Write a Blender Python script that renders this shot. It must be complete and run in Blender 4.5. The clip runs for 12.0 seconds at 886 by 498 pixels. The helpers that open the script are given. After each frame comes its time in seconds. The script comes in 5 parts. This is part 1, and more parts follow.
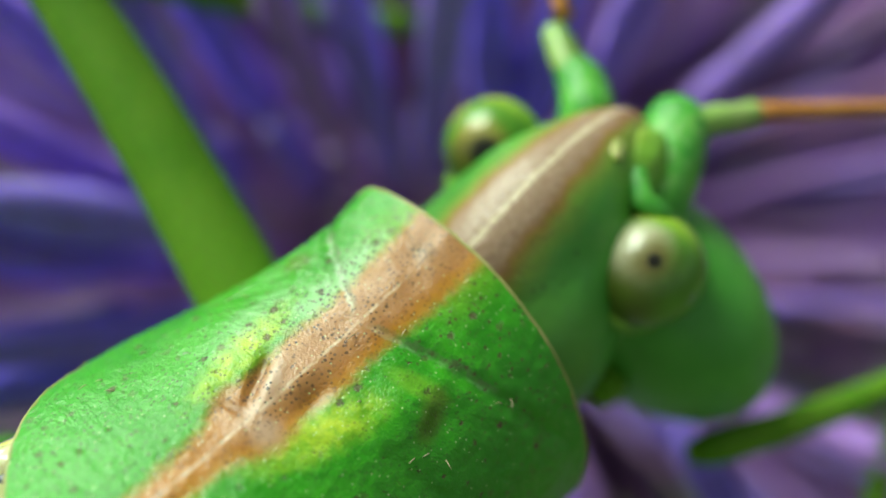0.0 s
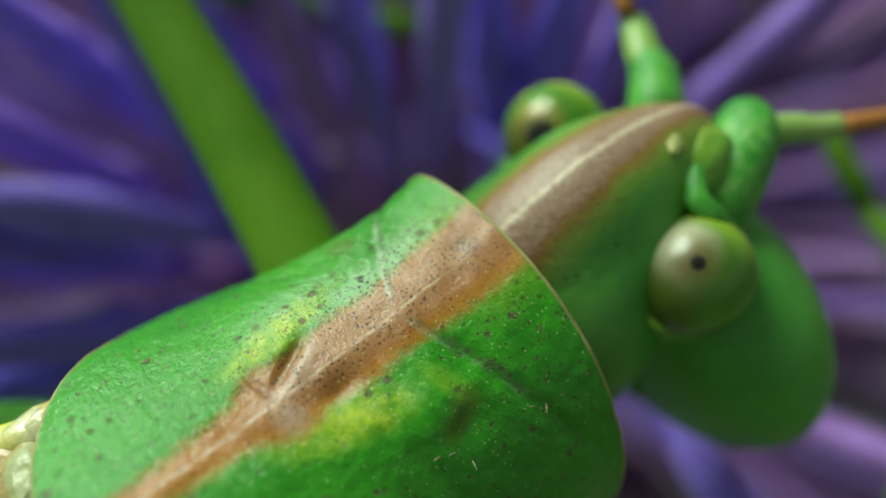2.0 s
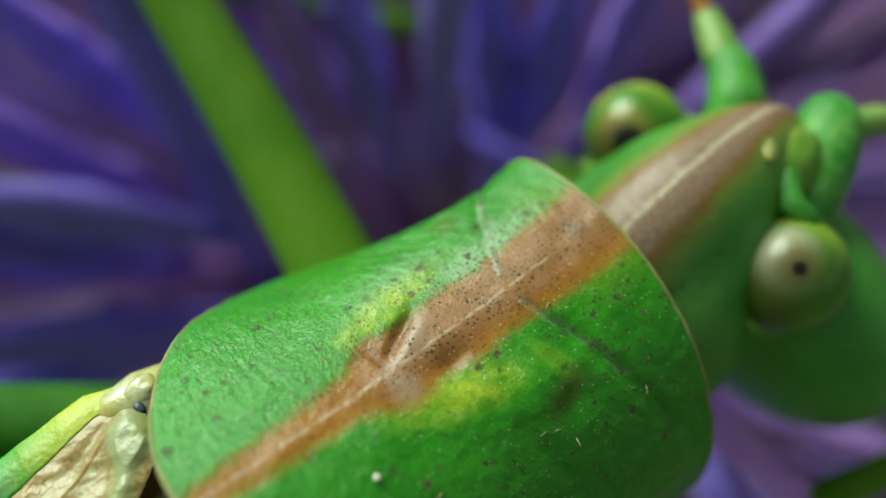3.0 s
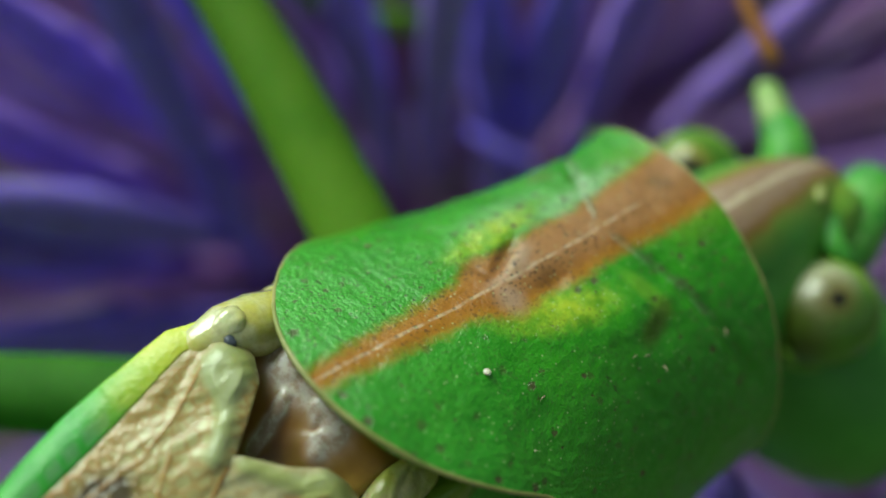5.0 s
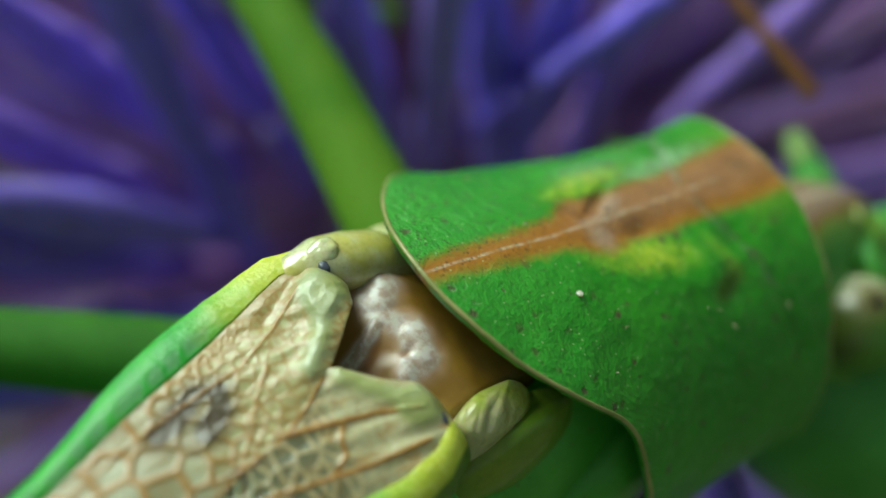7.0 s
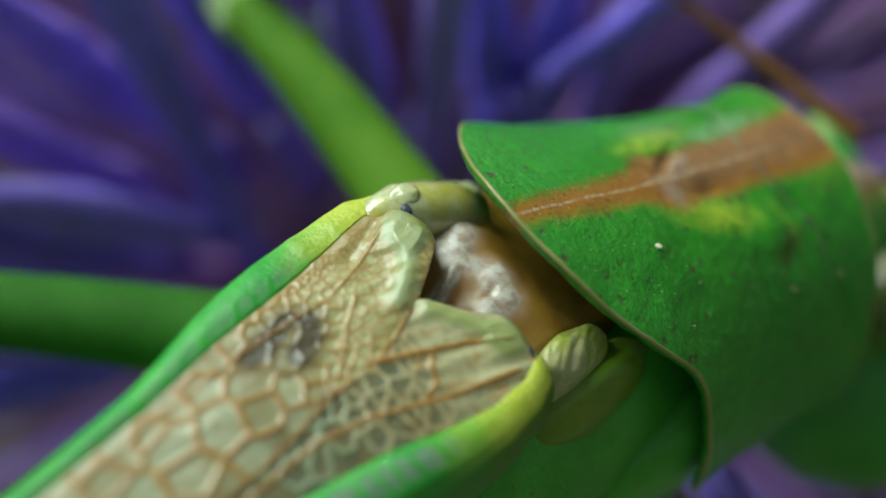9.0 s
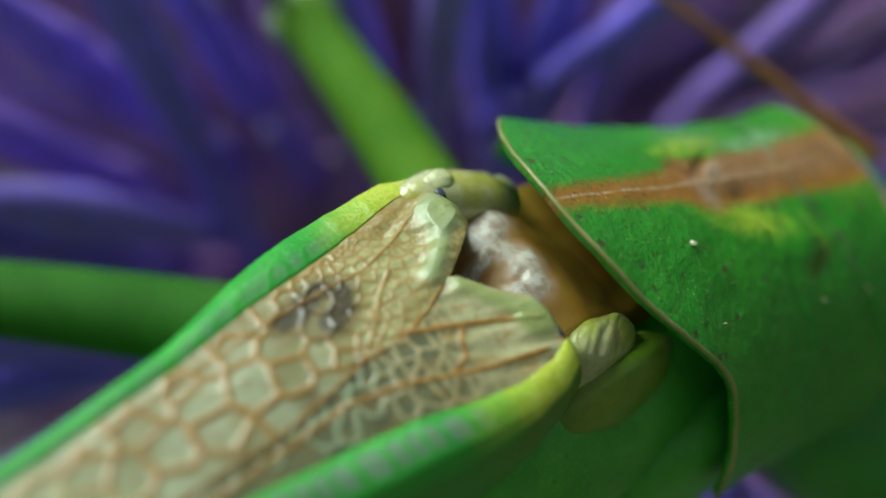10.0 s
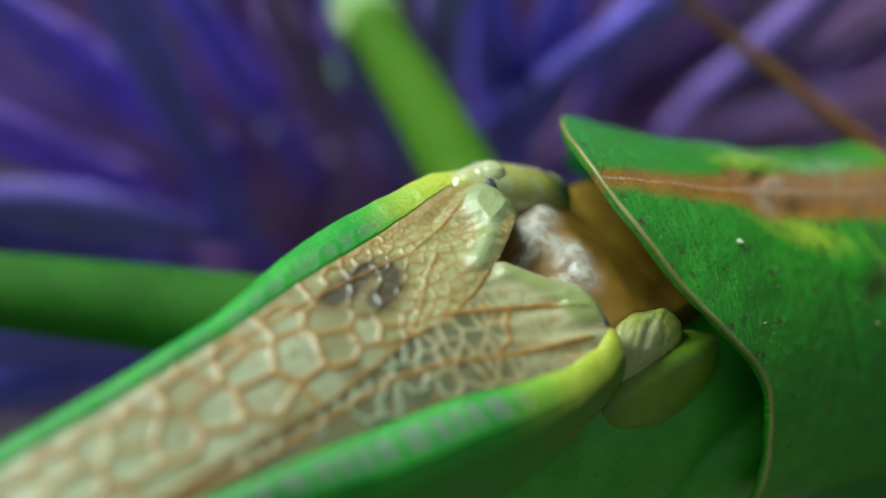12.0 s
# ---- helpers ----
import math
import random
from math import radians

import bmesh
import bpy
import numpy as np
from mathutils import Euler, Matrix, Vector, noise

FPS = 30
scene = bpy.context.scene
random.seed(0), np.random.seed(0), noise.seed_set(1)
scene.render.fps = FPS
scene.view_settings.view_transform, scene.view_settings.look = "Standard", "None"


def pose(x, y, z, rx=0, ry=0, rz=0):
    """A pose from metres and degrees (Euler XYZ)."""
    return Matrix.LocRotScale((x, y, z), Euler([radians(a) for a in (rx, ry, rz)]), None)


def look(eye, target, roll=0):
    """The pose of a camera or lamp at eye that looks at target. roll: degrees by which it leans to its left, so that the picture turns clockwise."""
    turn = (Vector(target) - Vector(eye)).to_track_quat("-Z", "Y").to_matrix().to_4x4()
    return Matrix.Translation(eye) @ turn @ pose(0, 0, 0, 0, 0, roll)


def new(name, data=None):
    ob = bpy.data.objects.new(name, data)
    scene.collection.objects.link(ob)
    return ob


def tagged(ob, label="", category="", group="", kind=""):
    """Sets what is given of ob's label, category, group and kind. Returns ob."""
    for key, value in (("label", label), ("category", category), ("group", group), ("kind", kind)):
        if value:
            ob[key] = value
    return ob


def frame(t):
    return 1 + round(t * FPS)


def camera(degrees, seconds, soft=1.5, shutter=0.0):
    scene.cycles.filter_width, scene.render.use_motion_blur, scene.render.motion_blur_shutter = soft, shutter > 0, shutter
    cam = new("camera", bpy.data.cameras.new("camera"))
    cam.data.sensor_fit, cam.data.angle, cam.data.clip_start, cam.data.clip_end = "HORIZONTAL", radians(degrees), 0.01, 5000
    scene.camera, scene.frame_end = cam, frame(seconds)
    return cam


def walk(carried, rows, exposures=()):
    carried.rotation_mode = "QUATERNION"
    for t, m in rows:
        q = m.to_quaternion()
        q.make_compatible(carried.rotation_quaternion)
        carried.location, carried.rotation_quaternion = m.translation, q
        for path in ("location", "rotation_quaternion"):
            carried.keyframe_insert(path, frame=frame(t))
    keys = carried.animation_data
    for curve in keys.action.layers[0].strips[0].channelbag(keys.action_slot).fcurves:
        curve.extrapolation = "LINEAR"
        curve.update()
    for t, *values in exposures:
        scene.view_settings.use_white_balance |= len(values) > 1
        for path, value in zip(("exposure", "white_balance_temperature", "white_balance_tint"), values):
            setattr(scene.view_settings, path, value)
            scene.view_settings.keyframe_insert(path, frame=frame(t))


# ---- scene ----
from mathutils import geometry

cam = camera(50.0, 12.0, 1.5)
MM = 0.001
EYE = pose(0, 0, 1.25, 42, 0, 0)
walk(cam, [(0, EYE), (12, EYE)], exposures=[(0, 0.8, 6450, -18), (0.5, 0.65, 6450, -18), (1.5, 0.36, 6400, -18), (2.5, 0.23, 6350, -18), (5, 0.2, 6200, -18), (7, 0.2, 5950, -17), (9, 0.06, 5900, -17), (12, 0.12, 5800, -17)])
cam.data.dof.use_dof = True
cam.data.dof.focus_distance = 19.9 * MM
cam.data.dof.aperture_fstop = 28

# ---- world and sun: a bright overcast day ----
world = bpy.data.worlds.new("sky")
scene.world = world
world.use_nodes = True
wn = world.node_tree
sky = wn.nodes.new("ShaderNodeTexSky")
sky.sky_type, sky.sun_disc = "NISHITA", False
sky.sun_elevation, sky.sun_rotation = radians(50), radians(-50)
sky.air_density, sky.dust_density = 1.0, 3.0
haze = wn.nodes.new("ShaderNodeHueSaturation")  # thin cloud whitens the sky
haze.inputs["Saturation"].default_value = 0.1
wn.links.new(sky.outputs[0], haze.inputs["Color"])
wn.links.new(haze.outputs[0], wn.nodes["Background"].inputs[0])
wn.nodes["Background"].inputs[1].default_value = 0.057
sun = new("sun", bpy.data.lights.new("sun", "SUN"))
sun.data.energy, sun.data.angle, sun.data.color = 3.2, radians(36), (1, 0.97, 0.92)
sun.matrix_world = look((-0.49, 0.41, 1.97), (0, 0, 1.2))


# ---- paths and places, in millimetres from the camera stand or the body ----
BODY = [
    (0, -7.86, -6.11, -18.66, -22.1, -18.5, -44.5),
    (0.5, -6.91, -5.69, -18.96, -19.4, -19.2, -47.2),
    (1, -7.34, -5.83, -18.87, -19, -20.1, -48.4),
    (1.5, -7.05, -5.48, -19.04, -17.7, -20.1, -49.3),
    (2, -7.5, -5.48, -19, -16.9, -21.2, -50.3),
    (2.5, -6.21, -5.42, -19.15, -16.5, -20.6, -51.2),
    (3, -5.41, -4.82, -19.08, -17.1, -19.6, -50.7),
    (5, -3.22, -3.38, -18.61, -21.7, -12.1, -48.9),
    (5.5, -2.67, -2.96, -18.74, -22, -13.8, -48.4),
    (6, -2.45, -2.7, -18.64, -24.5, -15.2, -47.3),
    (6.5, -1.8, -2.06, -18.96, -25.9, -18.6, -46.5),
    (7, -1.41, -1.76, -18.96, -25.8, -19.8, -47.4),
    (9, 0.3, -0.48, -19.13, -29.6, -22.6, -46.5),
    (9.5, 0.72, -0.26, -19.16, -30.7, -24.5, -47.2),
    (10, 0.95, -0.09, -19.33, -31.6, -25.7, -47.9),
    (10.5, 1.8, -0.01, -19.37, -30.5, -28.5, -49.8),
    (11, 1.75, 0.02, -19.44, -30.3, -28.6, -50),
    (11.5, 1.8, -0.11, -19.38, -31.3, -28.9, -49.7),
    (12, 1.94, 0.14, -19.48, -30.6, -29.5, -50.6),
]
PRONOTUM = [
    (0, 0.26, -0.15, 1.64, -1.2, -11.4, 5.7),
    (0.5, 0.26, -0.15, 1.64, -1.2, -11.4, 5.7),
    (1, 0.26, -0.15, 1.64, -1.2, -11.4, 5.7),
    (1.5, 0.26, -0.15, 1.64, -1.2, -11.4, 5.7),
    (2, 0.26, -0.15, 1.64, -1.2, -11.4, 5.7),
    (2.5, 0.26, -0.15, 1.64, -1.2, -11.4, 5.7),
    (3, 0.14, 0.01, 1.55, -2.4, -12.3, 3.9),
    (5, -0.92, 0.88, 0.52, -6.1, -22.7, -2.5),
    (5.5, -0.93, 1.01, 0.45, -6.3, -21, -2.9),
    (6, -0.97, 1.19, 0.41, -6.9, -18.8, -3.8),
    (6.5, -1.04, 1.38, 0.58, -8.2, -16.9, -5.5),
    (7, -1.21, 1.63, 0.37, -10.1, -15.3, -5.6),
    (9, -0.94, 1.5, 0.77, -10.7, -9, -5),
    (9.5, -0.81, 1.44, 0.84, -11.1, -7.2, -4.4),
    (10, -0.8, 1.51, 0.91, -11.5, -8, -5.2),
    (10.5, -0.81, 1.64, 0.91, -11.3, -9.4, -7.3),
    (11, -0.91, 1.63, 0.82, -10.1, -10, -9.1),
    (11.5, -1.05, 1.73, 0.65, -8.8, -9.6, -9.7),
    (12, -1.23, 1.95, 0.69, -12.4, -10.3, -10.8),
]
HEAD = [
    (0, 0.67, 12.1, -1.77, 3.1, -4.7, 1.5),
    (0.5, 0.68, 11.93, -1.78, 4.4, -4.7, 2.2),
    (1, 0.51, 12, -1.71, 3.2, -7.1, -0.3),
    (1.5, 0.42, 11.89, -1.8, 5.5, -6.5, 0.4),
    (2, 0.3, 12.04, -1.62, 1.8, -6.7, -1.9),
    (2.5, 0.58, 12.04, -1.62, 3.6, -4, 2),
    (3, 1.08, 11.99, -2.19, 4.4, -4.4, 1.3),
    (5, 2.76, 11.46, -4.12, -1.4, -13.9, -10.5),
    (5.5, 2.75, 11.47, -4.44, -3.1, -13.4, -10),
    (6, 2.73, 11.53, -4.96, -7.6, -13.6, -8.8),
    (6.5, 2.86, 11.48, -5.12, -9.1, -11.8, -10.6),
    (7, 2.61, 11.51, -5.74, -11, -10.3, -10.9),
    (9, 2.09, 11.41, -5.73, -12.3, -4.1, -10.2),
    (9.5, 1.93, 11.34, -5.79, -12.8, -2.3, -9.7),
    (10, 2.18, 11.32, -5.76, -13.1, -3.2, -10.5),
    (10.5, 2.67, 11.34, -5.68, -12.8, -4.5, -12.6),
    (11, 2.93, 11.35, -5.54, -11.6, -5.1, -14.3),
    (11.5, 2.83, 11.57, -5.49, -10.4, -4.5, -14.7),
    (12, 2.95, 11.26, -6.04, -13.8, -5.5, -16.2),
]
MIDDLE_FEMUR = [
    (0, -4.75, -2.64, -26, -11.47, 8.45, -27, -4.11, 9.23, -38.89),
    (0.5, -4.25, -2.59, -26, -10.89, 8.53, -27.17, -3.95, 9.32, -39.3),
    (1, -3.75, -2.55, -26, -10.31, 8.61, -27.33, -3.81, 9.41, -39.7),
    (1.5, -3.25, -2.5, -26, -9.72, 8.69, -27.5, -3.69, 9.5, -40.11),
    (2, -2.85, -2.28, -26, -9.47, 8.78, -27.75, -3.63, 9.58, -40.45),
    (2.5, -2.47, -2.06, -26, -9.23, 8.88, -28, -3.58, 9.67, -40.78),
    (3, -2.23, -1.98, -26, -8.9, 8.95, -28.25, -3.52, 9.76, -41.15),
    (5, -1.34, -1.72, -26, -7.54, 9.24, -29.25, -3.42, 10.11, -42.6),
    (5.5, -1.13, -1.65, -26, -7.18, 9.32, -29.5, -3.43, 10.2, -42.96),
    (6, -1.05, -1.25, -26, -7.07, 9.56, -30, -3.36, 10.28, -43.48),
    (6.5, -0.99, -0.82, -26, -6.97, 9.81, -30.5, -3.3, 10.35, -44),
    (7, -0.78, -0.8, -26, -6.79, 9.67, -30.86, -4.33, 10.7, -44.6),
    (9, 0.21, -0.45, -26, -6.65, 8.1, -33, -5.12, 10.45, -46.72),
    (9.5, 0.36, -0.25, -26, -6.16, 8.56, -33, -4.95, 10.11, -46.86),
    (10, 1.21, -1.2, -26, -4.79, 7.97, -33, -4.76, 9.72, -46.89),
    (10.5, 2.11, -1.73, -26, -3.51, 7.67, -33, -4.55, 9.34, -46.86),
    (11, 2.29, -1.83, -26, -3.15, 7.69, -33, -4.37, 8.98, -46.89),
    (11.5, 2.45, -1.93, -26, -2.79, 7.7, -33, -4.18, 8.62, -46.9),
    (12, 2.6, -2.03, -26, -2.43, 7.71, -33, -3.99, 8.26, -46.9),
]
HIND_FEMUR = [
    (0, -2.39, -6.49, -25.5, -19.34, -6.37, -27, -12.31, -8.71, -43.4),
    (0.5, -2.39, -6.21, -25.5, -19.34, -6.07, -27, -12.31, -8.41, -43.4),
    (1, -2.39, -5.93, -25.5, -19.34, -5.78, -27, -12.31, -8.12, -43.4),
    (1.5, -2.39, -5.65, -25.5, -19.34, -5.48, -27, -12.31, -7.82, -43.4),
    (2, -2.39, -5.58, -25.5, -19.34, -5.4, -27, -12.31, -7.74, -43.4),
    (2.5, -2.39, -5.5, -25.5, -19.34, -5.32, -27, -12.31, -7.66, -43.4),
    (3, -2.39, -5.14, -25.5, -19.34, -4.81, -27, -12.31, -7.15, -43.4),
    (5, -2.41, -4.56, -25.5, -19.34, -3.77, -27, -12.31, -6.11, -43.4),
    (5.5, -2.42, -4.33, -25.5, -19.34, -3.41, -27, -12.31, -5.75, -43.4),
    (6, -2.43, -4.04, -25.5, -19.34, -3.02, -27, -12.31, -5.36, -43.4),
    (6.5, -2.43, -3.74, -25.5, -19.34, -2.62, -27, -12.31, -4.96, -43.4),
    (7, -2.44, -3.57, -25.5, -19.34, -2.32, -27, -12.31, -4.66, -43.4),
    (9, -2.48, -2.85, -25.5, -19.34, -1.13, -27, -12.31, -3.47, -43.4),
    (9.5, -2.49, -2.67, -25.5, -19.34, -0.83, -27, -12.31, -3.17, -43.4),
    (10, -2.49, -2.6, -25.5, -19.34, -0.78, -27, -12.31, -3.12, -43.4),
    (10.5, -2.49, -2.53, -25.5, -19.34, -0.74, -27, -12.31, -3.08, -43.4),
    (11, -2.48, -2.46, -25.5, -19.34, -0.7, -27, -12.31, -3.04, -43.4),
    (11.5, -2.48, -2.38, -25.5, -19.34, -0.65, -27, -12.31, -2.99, -43.4),
    (12, -2.48, -2.31, -25.5, -19.34, -0.61, -27, -12.31, -2.95, -43.4),
]
LEFT_FLAGELLUM = [
    (0, 3.31, 6.36, -26, 3.01, 7.9, -26.5),
    (0.5, 4.81, 6.36, -26, 4.51, 7.74, -26.5),
    (1, 4.65, 6.12, -26, 4.35, 7.58, -26.5),
    (1.5, 5.01, 6.67, -26, 4.74, 7.9, -26.5),
    (2, 5.04, 6.51, -26, 4.67, 7.9, -26.5),
    (2.5, 6.36, 6.43, -26, 6.01, 7.9, -26.5),
    (3, 7.42, 6.32, -26.5, 6.92, 7.88, -27),
    (5, 10.11, 5.71, -29, 9.23, 7.91, -29.5),
    (5.5, 10.71, 5.71, -29, 9.84, 7.91, -29.5),
    (6, 10.9, 5.63, -29.5, 9.74, 8.05, -30),
    (6.5, 11.44, 5.19, -30, 9.39, 8.05, -30),
    (7, 11.71, 4.84, -30, 9.03, 8.05, -30),
    (9, 13.13, 3.59, -30, 7.07, 8.05, -30),
    (9.5, 13.49, 3.05, -30, 6.89, 7.96, -30),
    (10, 13.76, 2.87, -30, 6.8, 7.96, -30),
    (10.5, 14.02, 2.69, -30, 6.71, 7.96, -30),
    (11, 14.02, 2.75, -30, 6.86, 7.99, -30),
    (11.5, 14.02, 2.81, -30, 7.01, 8.02, -30),
    (12, 14.02, 2.87, -30, 7.16, 8.05, -30),
]
RIGHT_FLAGELLUM = [
    (0, 8.04, 3.51, -25, 12.12, 3.8, -26),
    (0.5, 9.75, 3.36, -25, 12.12, 3.54, -26),
    (1, 9.61, 3.21, -25, 12.12, 3.49, -26),
    (1.5, 9.9, 3.73, -25, 12.12, 4.16, -26),
    (2, 9.9, 3.58, -25, 12.12, 4.01, -26),
    (2.5, 11.54, 3.36, -25, 13.86, 3.73, -26),
]
RIGHT_FRONT_LEG = [
    (0, 7.44, -6.13, -28.42, 15.78, -3.95, -31, 14.97, -8.52, -32.86),
    (0.5, 8.21, -6.38, -28.25, 16.7, -5.24, -31, 13.63, -8.78, -32.75),
    (1, 8.23, -6.36, -28.26, 16.7, -5.05, -31, 13.91, -8.79, -32.8),
    (1.2, 11.25, -7.74, -28.68, 15.53, -0.55, -32, 12.66, 2.03, -35.18),
    (1.5, 12.41, -9.33, -28, 16.29, -2.26, -32, 13.93, 1.37, -34.5),
    (2, 13.09, -9.12, -28.12, 17.43, -2.26, -32, 15.34, 1.54, -34.49),
    (2.5, 10.41, -8.53, -27.94, 18, -4.78, -31, 16.32, -8.95, -33.19),
    (3, 10.83, -7.33, -27.52, 18.73, -4.78, -31, 17.8, -9.13, -33.28),
    (5, 13.37, -8.18, -28.71, 21.24, -5.31, -32, 21.18, -9.83, -34.14),
    (12, 16.16, -8.09, -28.8, 24.1, -5.31, -32, 24.22, -9.83, -34.14),
]
LEFT_FRONT_LEG = [
    (0, 4.73, -4.12, -26.84, 1.88, 1.79, -33, 3.19, 1.06, -41.87),
    (0.6, 5.51, -3.5, -27.41, 2.28, 2.77, -33, 4.71, 1.65, -41.59),
    (0.7, 5.17, -3.15, -27.95, 2.37, 3.75, -33, 4.52, 11.66, -36.71),
    (0.8, 4.96, -2.82, -28.28, 2.51, 4.44, -33, 4.61, 13, -34.83),
    (0.9, 5.17, -3.15, -27.95, 2.37, 3.75, -33, 5.26, 11.76, -35.92),
    (1, 5.58, -3.55, -27.28, 2.28, 2.57, -33, 4.71, 1.4, -41.59),
    (3, 7.56, -3.89, -27.65, 4.77, 1.84, -34, 7.42, 0.86, -42.55),
    (5.7, 8.93, -4.77, -29.6, 7.62, 2.31, -35, 11.14, 4.64, -42.95),
    (6, 8.58, -2.87, -31.03, 7.41, 5.12, -35, 14.81, 9.12, -38.21),
    (6.1, 8.6, -3.01, -30.96, 7.2, 4.91, -35, 12.33, 10.94, -39.29),
    (6.2, 8.53, -2.74, -31.1, 6.16, 5.02, -35, 10.67, 11.36, -39.51),
    (6.3, 8.73, -3.34, -30.77, 6.16, 4.18, -35, 8.84, 9.46, -41.78),
    (6.5, 9.2, -4.53, -29.78, 6.58, 2.31, -35, 10.7, 1.95, -42.99),
    (12, 12.99, -4.97, -29.15, 10.74, 1.48, -35, 14.97, 1.22, -42.94),
]
STRAND = [
    (-9.7, -1.2, -52, -12.7, 10.1, -36),
    (-10.8, 0.6, -50, -18.1, 1.9, -37),
    (-14, -0.9, -52, -19.1, 0.2, -38),
    (-4.7, 2.6, -55, -6.8, 9.8, -40),
    (-2.7, 3.6, -55, -4.6, 11.8, -42),
    (3.3, 2.1, -58, 2, 12, -42),
    (-0.8, 4.7, -56, 0.1, 9.5, -40),
    (6.9, 4.5, -54, 8.5, 11.4, -40),
    (11.3, 5.6, -52, 16.2, 10.9, -38),
    (10.4, -6.2, -52, 10.8, -9.8, -36),
    (-13, -5.1, -54, -19.6, -5.9, -40),
    (-7.2, 3.6, -54, -11.1, 11.2, -41),
    (3.9, 3.7, -56, 5.1, 10.5, -42),
    (-10.1, -3.8, -54, -16.5, -3.8, -40),
    (13.9, -7.4, -50, 18.4, -8.6, -38),
    (-10.9, 4.4, -52, -17.2, 9.1, -40),
    (-13.9, 2, -54, -19.9, 5.4, -41),
]
KICKED = [
    (1.4, 6.1, -50, 8.3, 9.4, -36),
    (1.4, 6.1, -50, 7.0, 1.6, -41),
]


# ---- materials ----
class Mat:
    """A node material with a short way of adding nodes."""

    def __init__(self, name, rough=0.5, spec=0.5, sub=0.0, sub_radius=(0.3, 0.6, 0.1)):
        self.m = bpy.data.materials.new(name)
        self.m.use_nodes = True
        self.t = self.m.node_tree
        self.b = self.t.nodes["Principled BSDF"]
        self.b.inputs["Roughness"].default_value = rough
        self.b.inputs["Specular IOR Level"].default_value = spec
        if sub:
            self.b.inputs["Subsurface Weight"].default_value = sub
            self.b.inputs["Subsurface Radius"].default_value = sub_radius
            self.b.inputs["Subsurface Scale"].default_value = 1 * MM

    def node(self, kind, operation="", blend_type="", interpolation_type="", feature="", voronoi_dimensions="", attribute_name=""):
        n = self.t.nodes.new("ShaderNode" + kind)
        if operation:
            n.operation = operation
        if blend_type:
            n.blend_type = blend_type
        if interpolation_type:
            n.interpolation_type = interpolation_type
        if feature:
            n.feature = feature
        if voronoi_dimensions:
            n.voronoi_dimensions = voronoi_dimensions
        if attribute_name:
            n.attribute_name = attribute_name
        return n

    def link(self, a, b):
        self.t.links.new(a, b)

    def put(self, value, socket):
        if hasattr(value, "links"):
            self.link(value, socket)
        elif isinstance(value, (tuple, list)):
            socket.default_value = (*value, 1) if len(value) == 3 and len(socket.default_value) == 4 else value
        else:
            socket.default_value = value

    def math(self, op, a, b=0.0, c=0.0):
        n = self.node("Math", operation=op)
        for i, v in enumerate((a, b, c)):
            self.put(v, n.inputs[i])
        return n.outputs[0]

    def ramp(self, fac, stops, ease="LINEAR"):
        n = self.node("ValToRGB")
        n.color_ramp.interpolation = ease
        e = n.color_ramp.elements
        while len(e) < len(stops):
            e.new(0.5)
        for el, (p, c) in zip(e, stops):
            el.position, el.color = p, (*c, 1) if not isinstance(c, (int, float)) else (c, c, c, 1)
        self.put(fac, n.inputs[0])
        return n.outputs[0]

    def mix(self, fac, a, b, kind="MIX"):
        n = self.node("MixRGB", blend_type=kind)
        self.put(fac, n.inputs[0]), self.put(a, n.inputs[1]), self.put(b, n.inputs[2])
        return n.outputs[0]

    def noise(self, vec, scale, detail=3.0, rough=0.55):
        n = self.node("TexNoise")
        self.put(vec, n.inputs["Vector"])
        n.inputs["Scale"].default_value, n.inputs["Detail"].default_value, n.inputs["Roughness"].default_value = scale, detail, rough
        return n.outputs[0]

    def cells(self, vec, scale, feature="F1", rand=1.0, dims="3D"):
        n = self.node("TexVoronoi", feature=feature, voronoi_dimensions=dims)
        self.put(vec, n.inputs["Vector"])
        n.inputs["Scale"].default_value, n.inputs["Randomness"].default_value = scale, rand
        return n

    def coords(self, which="Object"):
        return self.node("TexCoord").outputs[which]

    def map(self, x, a, b, lo=0.0, hi=1.0, ease="SMOOTHSTEP"):
        n = self.node("MapRange", interpolation_type=ease)
        self.put(x, n.inputs[0])
        for i, v in enumerate((a, b, lo, hi)):
            self.put(v, n.inputs[i + 1])
        return n.outputs[0]

    def bump(self, height, strength=0.4, dist=0.1):
        n = self.node("Bump")
        n.inputs["Strength"].default_value, n.inputs["Distance"].default_value = strength, dist * MM
        self.put(height, n.inputs["Height"])
        self.link(n.outputs[0], self.b.inputs["Normal"])
        self.link(n.outputs[0], self.b.inputs["Coat Normal"])

    def color(self, c):
        self.put(c, self.b.inputs["Base Color"])
        return self.m


MIDLINE, CREST = 0.11, 0.185  # angles of the rear point and of the band on the shield
GREEN, DEEP, LIME = (0.06, 0.29, 0.015), (0.03, 0.17, 0.008), (0.3, 0.5, 0.03)


